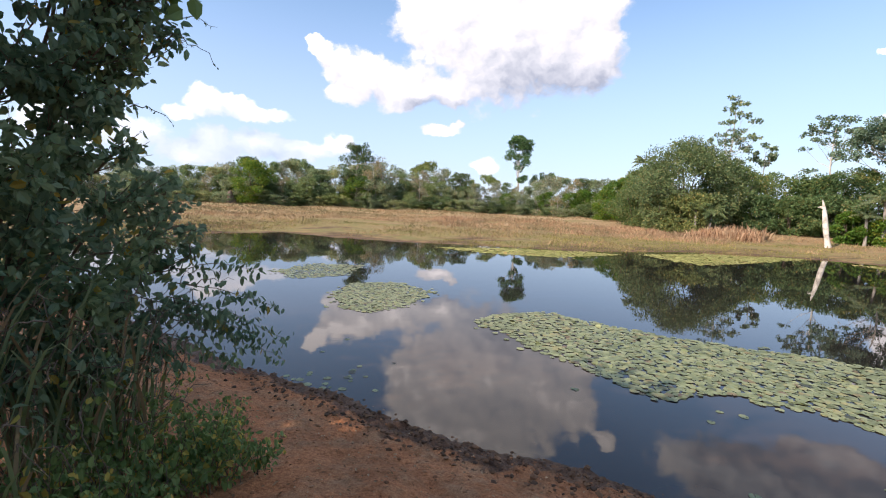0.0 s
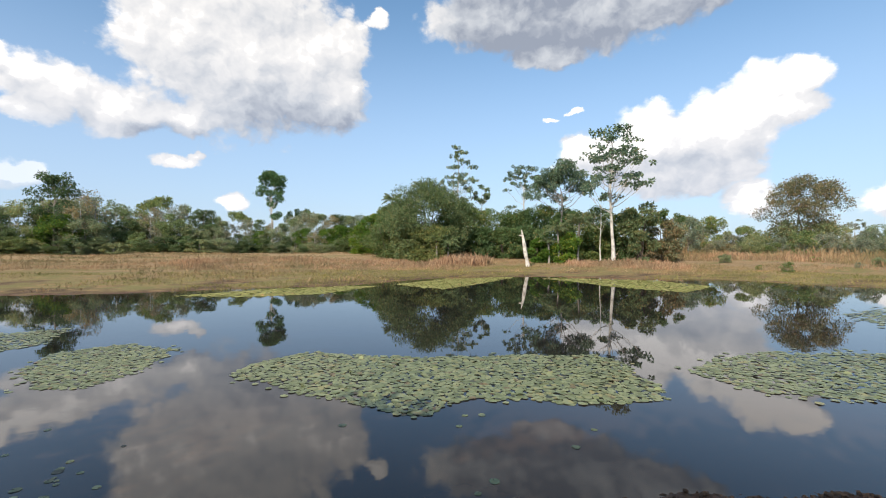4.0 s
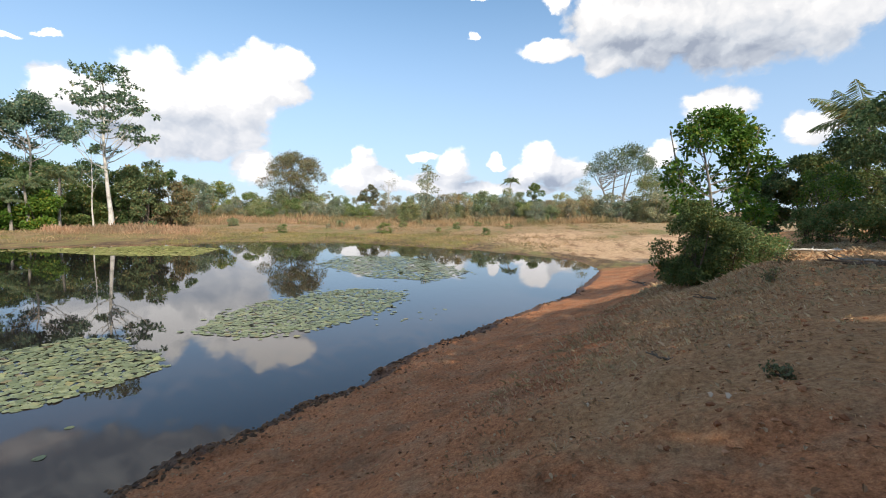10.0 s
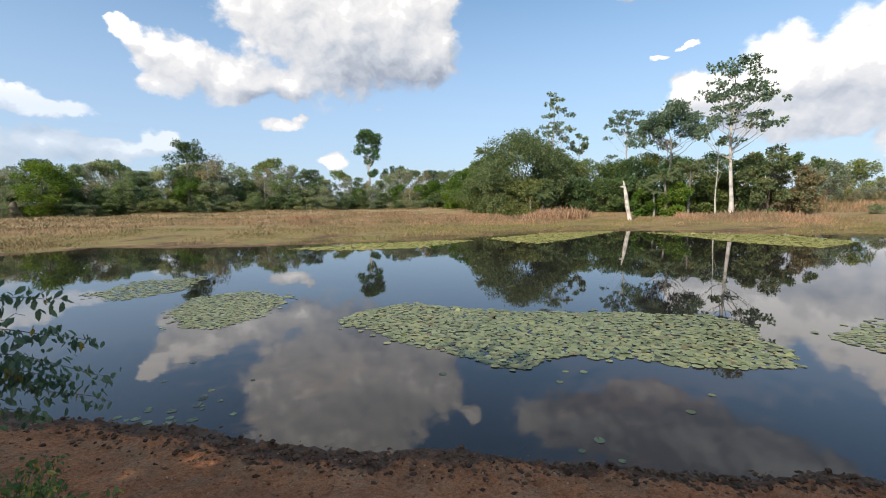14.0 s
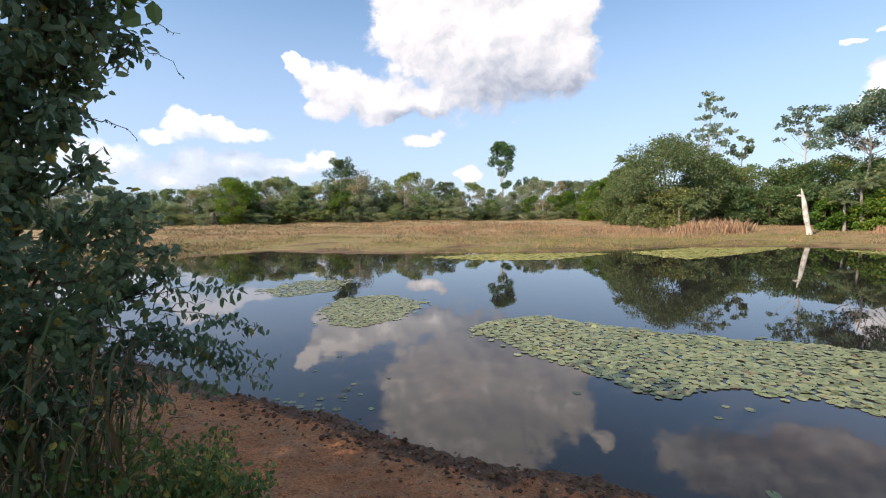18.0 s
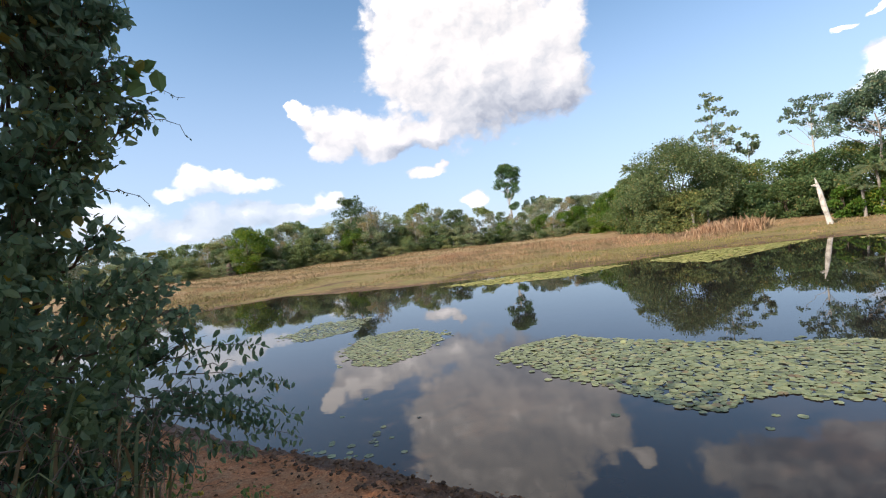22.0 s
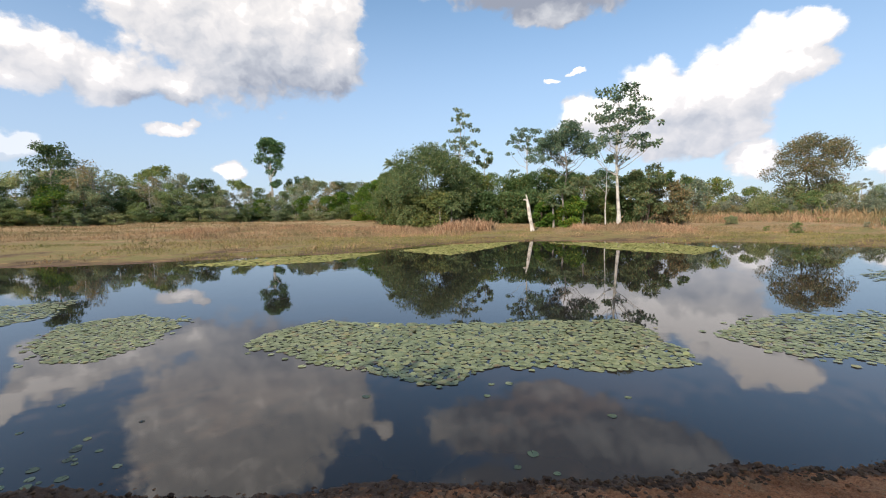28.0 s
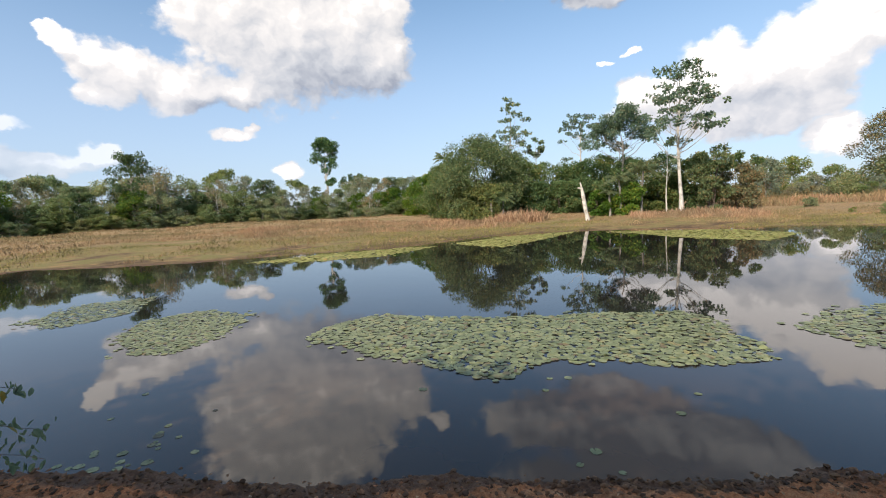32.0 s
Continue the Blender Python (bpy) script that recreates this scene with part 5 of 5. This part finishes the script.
# ---- grass, reeds and clods ----
def blades(soup, x, y, h, spread, n, rng, width=0.012, clump=0.12):
    """n blades at each place."""
    m = len(x) * n
    px, py = np.repeat(x, n) + rng.normal(size=m) * clump, np.repeat(y, n) + rng.normal(size=m) * clump
    z = land(px, py)
    hh = np.repeat(h, n) * rng.uniform(0.5, 1.15, m)
    a = rng.uniform(0, 6.28, m)
    lean = rng.normal(size=(m, 2)) * spread * hh[:, None]
    w = width * rng.uniform(0.6, 1.4, m)
    b0 = np.stack([px - np.cos(a) * w, py - np.sin(a) * w, z - 0.03], -1)
    b1 = np.stack([px + np.cos(a) * w, py + np.sin(a) * w, z - 0.03], -1)
    mid = np.stack([px + lean[:, 0] * 0.35, py + lean[:, 1] * 0.35, z + hh * 0.6], -1)
    tip = np.stack([px + lean[:, 0], py + lean[:, 1], z + hh * rng.uniform(0.75, 1.0, m)], -1)
    o = np.arange(m)[:, None] * 4
    soup.add(np.stack([b0, b1, mid, tip], 1), np.concatenate([o + [0, 1, 2], o + [2, 1, 3]]))


def scatter(n, az0, az1, d0, d1, rng, lo=0.5, hi=99.0):
    a, d = np.radians(rng.uniform(min(az0, az1), max(az0, az1), n)), np.sqrt(rng.uniform(d0 ** 2, d1 ** 2, n))
    x, y = -np.sin(a) * d, np.cos(a) * d
    s = shore_distance(x, y)
    ok = (s > lo) & (s < hi)
    return x[ok], y[ok]


def stuff(name, soup, mat, label, category):
    return tagged(new(name, soup.mesh(name, mat)), label, category, kind="stuff")


rng = np.random.default_rng(9)
s = Soup()
x, y = scatter(26000, 55, -55, 30, 92, rng, 2)
dense = wave(x, y, 0.16, 30) + 0.5 * wave(x, y, 0.6, 45) > -0.2
blades(s, x[dense], y[dense], rng.uniform(0.1, 0.4, dense.sum()), 0.35, 4, rng, 0.03, 0.4)
x, y = scatter(14000, -50, -106, 50, 125, rng, 12)
dense = (wave(x, y, 0.12, 33) > -0.15) & (np.hypot(x, y) > 70 + 12 * wave(x, y, 0.1, 34))
blades(s, x[dense], y[dense], rng.uniform(0.2, 1.1, dense.sum()), 0.16, 9, rng, 0.018, 0.6)
x, y = scatter(9000, -46, -104, 34, 84, rng, 2)
dense = wave(x, y, 0.3, 46) + 0.6 * wave(x, y, 1.1, 47) > 0.15
blades(s, x[dense], y[dense], rng.uniform(0.06, 0.3, dense.sum()), 0.4, 7, rng, 0.02, 0.3)
x, y = scatter(5200, -48, -100, 76, 104, rng, 12)
dense = wave(x, y, 0.14, 39) > -0.3
blades(s, x[dense], y[dense], rng.uniform(0.5, 1.7, dense.sum()) * np.clip(0.75 + 0.6 * wave(x, y, 0.25, 40)[dense], 0.2, 1.3), 0.14, 11, rng, 0.015, 0.8)
stuff("dry_grass", s, STRAW, "straw-coloured dry grass over the far field", "grass")
s = Soup()
for az0, az1, d0, d1, n, hh in [(7, -26, 50, 66, 2600, 0.75), (-18, -29, 58, 64, 1300, 1.7), (-39, -52, 55, 63, 1500, 1.0), (-52, -66, 75, 100, 1200, 1.4)]:
    x, y = scatter(n, az0, az1, d0, d1, rng, 3)
    blades(s, x, y, rng.uniform(0.35, 1.0, len(x)) * hh * np.clip(0.65 + 0.7 * wave(x, y, 0.45, 38), 0.15, 1.2), 0.16, 5, rng, 0.022, 0.35)
stuff("dry_reeds", s, REED, "reddish-tan dry reeds along the far side of the pond", "reeds")
s = Soup()
x, y = scatter(22000, 45, -88, 24, 62, rng, 0.1, 13)
dense = wave(x, y, 0.2, 31) > -0.15
blades(s, x[dense], y[dense], rng.uniform(0.06, 0.22, dense.sum()), 0.3, 5, rng, 0.03, 0.3)
stuff("sedge", s, SEDGE, "low green and yellow sedge on the muddy far shore", "grass")
s = Soup()
x, y = scatter(4500, -80, -142, 3.0, 24, rng, 3.2)
dense = wave(x, y, 0.8, 32) > 0.0
blades(s, x[dense], y[dense], rng.uniform(0.02, 0.05, dense.sum()), 1.3, 12, rng, 0.0012, 0.09)
stuff("dry_grass", s, STRAW_PALE, "sparse pale tufts of dry grass on the bare bank", "grass")
s = Soup()
x, y = scatter(15000, -88, -142, 3.0, 17, rng, 3.4)
dense = (wave(x, y, 0.45, 35) + 0.5 * wave(x, y, 2.2, 36) + 0.4 * rng.normal(size=len(x)) > 0.25)
tall = 0.008 + 0.03 * rng.uniform(size=dense.sum()) ** 2.5 + 0.0055 * np.clip(np.hypot(x, y)[dense] - 4, 0, 9)
blades(s, x[dense], y[dense], tall, 1.1, 9, rng, 0.0012, 0.1)
stuff("dry_grass", s, STRAW_BANK, "thin straw-brown dry grass on the upper bank", "grass")
s = Soup()


def clod(soup, x, y, r, rng, sunk=0.3):
    """A small lumpy clod of earth."""
    k = np.array([(0, 0, 1), (0.9, 0, 0.45), (0.28, 0.85, 0.45), (-0.72, 0.53, 0.45), (-0.72, -0.53, 0.45), (0.28, -0.85, 0.45), (0.9, 0, -0.4), (0.28, 0.85, -0.4), (-0.72, 0.53, -0.4),
                  (-0.72, -0.53, -0.4), (0.28, -0.85, -0.4)]) * (r * (1 + 0.3 * rng.normal(size=(11, 3))))
    k[:, 2] *= 0.7
    z = drop(x, y)
    top = [[0, i, i % 5 + 1] for i in range(1, 6)]
    walls = [[i, i + 5, i % 5 + 6, i % 5 + 1] for i in range(1, 6)]
    soup.add(k + [x, y, z + r * sunk], np.array(top))
    soup.f.append(np.array(walls) + soup.n - 11)


edge = np.array(SHORE)
ring = [i for i in range(len(SHORE)) if SHORE[i][1] < 9 and SHORE[i][0] < 20 and SHORE[i][0] > -6]
for k in range(2600):
    i = ring[int(rng.integers(len(ring) - 1))]
    a, b = edge[i], edge[(i + 1) % len(edge)]
    p = a + (b - a) * rng.uniform()
    n = np.array([(b - a)[1], -(b - a)[0]]) / (np.linalg.norm(b - a) + 1e-9)
    wide = 1.8 if p[0] < 2 else 1.0
    off = (rng.normal() * 0.17 - 0.16) * wide
    p = p + n * -off if shore_distance(*(p + n * 0.5)[:, None])[0] < 0 else p + n * off * -1
    clod(s, p[0], p[1], rng.uniform(0.01, 0.06) ** 1.13, rng, 0.02)
stuff("mud_clods", s, CLOD, "dark wet trampled mud clods along the waterline", "mud")

s = Soup()
x, y = scatter(22000, 60, -142, 1.2, 14, rng, 0.4)
ok = near_bank(x, y) > 0.5
x, y = x[ok], y[ok]
flat = random_dirs(len(x), rng, 2.0)
size = rng.uniform(0.012, 0.05, len(x))
s.leaves(np.stack([x, y, land(x, y) + 0.006 + 0.01 * rng.uniform(size=len(x))], -1), random_dirs(len(x), rng) * [1, 1, 0.25], flat, size, size * rng.uniform(0.3, 0.6, len(x)), 0.25)
stuff("leaf_litter", s, LITTER, "scattered dry brown leaves and bits of straw on the bare bank", "leaf litter")
s = Soup()
x, y = scatter(9000, 50, -140, 1.3, 9, rng, 0.15)
for px, py in zip(x, y):
    clod(s, px, py, 0.004 + 0.022 * rng.uniform() ** 3, rng, 0.05)
stuff("soil_crumbs", s, GROUND_CRUMB, "small reddish crumbs of dry soil on the bank", "soil")


# ---- the leafy bush beside the standing place ----
BUSH = [(-2.95, 2.54, 4.02, 0.50), (-2.75, 2.88, 4.25, 0.38), (-2.62, 3.12, 4.28, 0.21), (-2.53, 3.27, 4.22, 0.12), (-2.92, 2.72, 3.61, 0.40), (-2.79, 2.99, 3.87, 0.24),
        (-2.78, 3.0, 3.62, 0.16), (-2.97, 2.52, 3.13, 0.42), (-2.9, 2.88, 3.27, 0.34), (-2.78, 3.13, 3.31, 0.16), (-3.03, 2.75, 2.76, 0.46), (-2.91, 3.15, 2.93, 0.34),
        (-2.82, 3.49, 2.96, 0.22), (-2.8, 3.62, 2.69, 0.22), (-2.93, 2.86, 2.38, 0.46), (-2.82, 3.36, 2.46, 0.36), (-2.66, 3.6, 2.44, 0.16), (-2.92, 2.43, 2.22, 0.40),
        (-2.86, 3.06, 2.0, 0.38), (-2.66, 3.4, 2.03, 0.26), (-2.75, 2.75, 1.75, 0.32), (-2.6, 3.15, 1.7, 0.24), (-2.85, 2.3, 1.8, 0.34),
        (-2.8, 2.74, 4.68, 0.36), (-2.62, 2.94, 4.72, 0.29), (-2.5, 3.04, 4.86, 0.19), (-2.66, 2.88, 4.4, 0.26), (-2.5, 3.05, 4.45, 0.15), (-2.72, 2.82, 3.99, 0.27),
        (-2.58, 2.96, 4.08, 0.17), (-2.69, 2.85, 5.0, 0.33), (-2.84, 2.7, 5.15, 0.4), (-2.57, 2.97, 5.12, 0.25)]


def arc(a, b, sag, n, rng, jitter=0.02):
    t = np.linspace(0, 1, n)[:, None]
    p = np.asarray(a) * (1 - t) + np.asarray(b) * t + np.array([0, 0, 1.0]) * sag * 4 * t * (1 - t)
    p[1:-1] += rng.normal(size=(n - 2, 3)) * jitter
    return p


def leafy_bush():
    rng = np.random.default_rng(77)
    root = np.array([-3.75, 2.75, drop(-3.75, 2.75)])
    bush = thing("bush", root, "tall dense bush with broad dark green leaves overhanging the bank", "bush")
    feet = [rng.normal(size=3) * [0.22, 0.22, 0] for _ in range(5)]
    tops = [(0.55, -0.3, 3.6), (0.75, 0.15, 3.9), (0.5, 0.4, 2.9), (0.2, -0.5, 4.3), (-0.4, 0.3, 4.2)]
    stems = []
    for f, tp in zip(feet, tops):
        p = arc(f - [0, 0, 0.15], tp, 0.05, 9, rng, 0.04)
        s = Soup()
        s.tube(p, np.linspace(0.045, 0.012, 9), 7)
        part("stem", s, BARK, bush, smooth=True)
        stems.append(p)
    lobes = [np.array(l) for l in BUSH]
    for l in BUSH:  # the bush goes on behind and beside what faces the pond
        for k, (dx, dy, dz) in enumerate([(-0.7, 0.3, 0.1), (-0.5, -0.75, 0.05)]):
            if l[3] > 0.3 and (l[2] < 2.8 or k):
                lobes.append(np.array([l[0] + dx, l[1] + dy, l[2] + dz, l[3] * 1.1]))
    lobes += [np.array(l) for l in [(-3.2, 2.3, 4.75, 0.5), (-2.95, 2.8, 4.8, 0.42), (-3.6, 2.9, 5.0, 0.6), (-2.75, 3.2, 4.7, 0.26), (-3.4, 1.9, 4.4, 0.5), (-3.3, 1.8, 3.6, 0.5), (-3.3, 1.8, 2.8, 0.45)]]
    for i, l in enumerate(lobes):
        c, r = l[:3] - root, l[3]
        p = stems[int(np.argmin([np.linalg.norm(q - c, axis=1).min() for q in stems]))]
        k = int(np.clip(np.argmin(np.linalg.norm(p - c, axis=1)) - 2, 1, 7))
        b = arc(p[k], c, 0.06, 7, rng, 0.03)
        s = Soup()
        s.tube(b, np.linspace(0.016, 0.005, 7), 5)
        tips = []
        for j in range(13 if i < len(BUSH) else 8):
            e = c + random_dirs(1, rng, 0.1)[0] * r * rng.uniform(0.7, 1.05)
            q = arc(b[int(rng.integers(3, 7))], e, 0.03, 5, rng, 0.012)
            s.tube(q, np.linspace(0.005, 0.0015, 5), 4)
            tips.append(q)
        branch = part("branch", s, TWIG, bush)
        front = i < len(BUSH)
        n = int((420 if front else 130) * (0.85 if l[2] < 2.3 else 1.0) * (r / 0.4) ** 2) + 12
        d = random_dirs(n, rng)
        which, v = rng.integers(len(tips), size=n), rng.uniform(0.15, 1.0, n)
        run = np.array(tips)
        at = np.stack([run[w_, int(round(q * 4))] for w_, q in zip(which, v)]) + d * rng.uniform(0.0, 0.2, n)[:, None] * r + rng.normal(size=(n, 3)) * 0.02
        size = rng.uniform(0.045, 0.1, n)
        s = Soup()
        s.leaves(at, d * 0.5 + random_dirs(n, rng) + [0, 0, -0.7], random_dirs(n, rng, 0.5), size, size * rng.uniform(0.48, 0.7, n))
        part("foliage", s, LEAF_NEAR, branch)
    # long thin twigs with hanging leaflets over the water
    for a, e in [((-2.75, 3.5, 2.2), (-2.02, 4.0, 1.9)), ((-2.75, 3.4, 2.1), (-2.0, 4.15, 1.55)), ((-2.7, 3.4, 1.95), (-2.15, 3.9, 1.62)), ((-2.7, 3.4, 1.9), (-2.02, 4.12, 1.35)),
                 ((-2.75, 3.3, 2.0), (-2.3, 3.6, 1.8)), ((-2.7, 3.3, 1.8), (-2.3, 3.72, 1.42)), ((-2.8, 3.5, 2.6), (-2.55, 3.95, 2.62)), ((-2.6, 3.25, 4.3), (-2.3, 3.45, 4.33)),
                 ((-2.55, 3.25, 4.2), (-2.32, 3.5, 4.02)), ((-2.8, 3.4, 2.3), (-2.15, 3.85, 2.3)), ((-2.9, 3.3, 2.1), (-2.45, 3.9, 1.7)), ((-2.7, 3.0, 3.6), (-2.5, 3.2, 3.5))]:
        sparse = a[2] > 2.5
        p = arc(np.array(a) - root, np.array(e) - root, 0.05, 9, rng, 0.012)
        s = Soup()
        s.tube(p, np.linspace(0.005, 0.0015, 9), 4)
        twig = part("branch", s, TWIG, bush)
        n = 10 if sparse else 80
        v = rng.uniform(0.25, 1, n)
        at = np.stack([np.interp(v, np.linspace(0, 1, 9), p[:, k]) for k in range(3)], -1) + rng.normal(size=(n, 3)) * (0.005 if sparse else 0.05)
        size = rng.uniform(0.015, 0.03, n) if sparse else rng.uniform(0.04, 0.095, n)
        s = Soup()
        s.leaves(at, random_dirs(n, rng) * 0.7 + [0, 0, -0.9], random_dirs(n, rng, 0.2), size, size * 0.48)
        part("foliage", s, LEAF_NEAR, twig)
    # a few large leaves at the outer tip
    c = np.array([-2.42, 3.1, 4.3]) - root
    s = Soup()
    q = arc(c - [0.25, 0.2, 0.05], c + [0.12, 0.06, 0.12], 0.03, 6, rng, 0.01)
    s.tube(q, np.linspace(0.006, 0.002, 6), 4)
    tip = part("branch", s, TWIG, bush)
    s = Soup()
    n = 16
    size = rng.uniform(0.1, 0.16, n)
    s.leaves(q[rng.integers(2, 6, size=n)] + rng.normal(size=(n, 3)) * 0.03, random_dirs(n, rng) + [0.3, 0.2, -0.3], random_dirs(n, rng, 0.4), size, size * 0.7)
    part("foliage", s, LEAF_WEED, tip)
    # a tangle of thin dry twigs in its lower half
    for k in range(130):
        a = np.array([rng.uniform(-3.2, -2.35), rng.uniform(1.8, 3.4), rng.uniform(0.95, 2.3)]) - root
        e = a + np.array([rng.uniform(-0.2, 0.3), rng.uniform(-0.4, 0.35), rng.uniform(-0.5, 0.3)])
        s = Soup()
        s.tube(arc(a, e, rng.uniform(0.02, 0.15), 8, rng, 0.015), np.linspace(0.005, 0.0016, 8), 4)
        part("twig", s, TWIG if k % 2 else BARK, bush)
    return bush


leafy_bush()


def weed(x, y, h, w, seed, mat=LEAF_WEED, label="low straggling weed with small drooping leaves under the bush", leaf=0.05):
    """A loose herb: thin arching stems with hanging leaves."""
    rng = np.random.default_rng(seed)
    top = thing("weed", (x, y, drop(x, y)), label, "weed", "weeds under the bush")
    for k in range(7):
        a = rng.uniform(0, 6.28)
        e = np.array([math.cos(a) * w * rng.uniform(0.4, 1), math.sin(a) * w * rng.uniform(0.4, 1), h * rng.uniform(0.3, 0.95)])
        p = arc(rng.normal(size=3) * [0.05, 0.05, 0] - [0, 0, 0.03], e, 0.12 * h, 8, rng, 0.012)
        s = Soup()
        s.tube(p, np.linspace(0.006, 0.0018, 8), 4)
        stem = part("stem", s, TWIG, top)
        n = 26
        v = rng.uniform(0.2, 1, n)
        at = np.stack([np.interp(v, np.linspace(0, 1, 8), p[:, i]) for i in range(3)], -1) + rng.normal(size=(n, 3)) * 0.05 * w / 0.35
        size = leaf * rng.uniform(0.6, 1.4, n)
        s = Soup()
        s.leaves(at, random_dirs(n, rng) * 0.8 + [0, 0, -0.8], random_dirs(n, rng, 0.4), size, size * rng.uniform(0.5, 0.72, n))
        part("foliage", s, mat, stem)
    return top


for k, (x, y, z, r) in enumerate([(-2.75, 2.28, 1.85, 0.37), (-2.67, 2.79, 1.6, 0.40), (-2.5, 3.28, 1.4, 0.33), (-2.35, 3.6, 1.2, 0.22), (-2.33, 2.93, 1.25, 0.30), (-2.2, 3.2, 1.12, 0.2),
                                  (-2.4, 2.35, 1.4, 0.33), (-2.4, 1.95, 1.55, 0.32), (-2.2, 2.45, 1.2, 0.26), (-2.25, 1.85, 1.3, 0.28), (-3.0, 3.4, 1.5, 0.4), (-2.9, 1.8, 1.9, 0.4), (-3.2, 2.6, 1.9, 0.45),
                                  (-2.55, 2.6, 1.35, 0.35), (-2.45, 3.05, 1.05, 0.3), (-2.6, 2.05, 1.3, 0.35), (-2.1, 2.15, 1.1, 0.25), (-2.85, 2.95, 1.7, 0.4), (-2.35, 3.35, 1.3, 0.25)]):
    weed(x, y, z + 0.1 - drop(x, y), r * 1.2, 300 + k, leaf=0.058)


def strap_grass(x, y, h, n, seed):
    """A clump of long arching grass leaves at the bush's foot."""
    rng = np.random.default_rng(seed)
    top = thing("grass_clump", (x, y, drop(x, y)), "clump of long arching green grass leaves against the bush", "grass", "grass by the bush")
    for k in range(n):
        a, reach = rng.uniform(0, 6.28), h * rng.uniform(0.12, 0.38)
        t = np.linspace(0, 1, 8)
        p = np.stack([np.cos(a) * reach * t ** 1.6, np.sin(a) * reach * t ** 1.6, h * rng.uniform(0.8, 1.1) * (t * 1.25 - 0.55 * t ** 3)], -1) + rng.normal(size=3) * [0.06, 0.06, 0]
        side = np.array([-math.sin(a), math.cos(a), 0]) * 0.011
        w = np.sin(np.pi * np.clip(0.1 + 0.9 * t, 0, 1))[:, None]
        s = Soup()
        i = np.arange(7)
        s.add(np.concatenate([p + side * w, p - side * w + [0, 0, 0.002]]), np.stack([i, i + 1, i + 9, i + 8], -1))
        part("blade", s, STRAW if k % 3 == 0 else PALM, top)


for k, (x, y, h) in enumerate([(-2.95, 2.35, 2.2), (-3.0, 2.0, 2.6), (-2.8, 2.65, 1.6), (-2.65, 1.9, 1.3), (-3.1, 2.9, 1.9), (-2.8, 2.85, 2.1), (-2.92, 2.55, 2.4), (-2.7, 3.05, 1.8)]):
    strap_grass(x, y, h, 26, 500 + k)


for k, (x, y, h, w) in enumerate([(-2.83, 4.28, 0.5, 0.26), (-2.98, 3.98, 0.38, 0.22), (-2.1, 3.35, 0.6, 0.3), (-2.3, 3.15, 0.65, 0.32), (-2.05, 3.65, 0.5, 0.28), (-2.45, 3.5, 0.7, 0.32), (-2.2, 2.9, 0.5, 0.3), (-2.35, 3.75, 0.6, 0.3)]):
    weed(x, y, h, w, 720 + k, leaf=0.05)


for k, (x, y, h, w) in enumerate([(3.35, -1.95, 0.1, 0.14), (6.9, -3.6, 0.22, 0.18), (8.6, -4.6, 0.26, 0.22)]):
    weed(x, y, h, w, 740 + k, LEAF_BROWN, "low half-dry weed on the bare bank", 0.028)
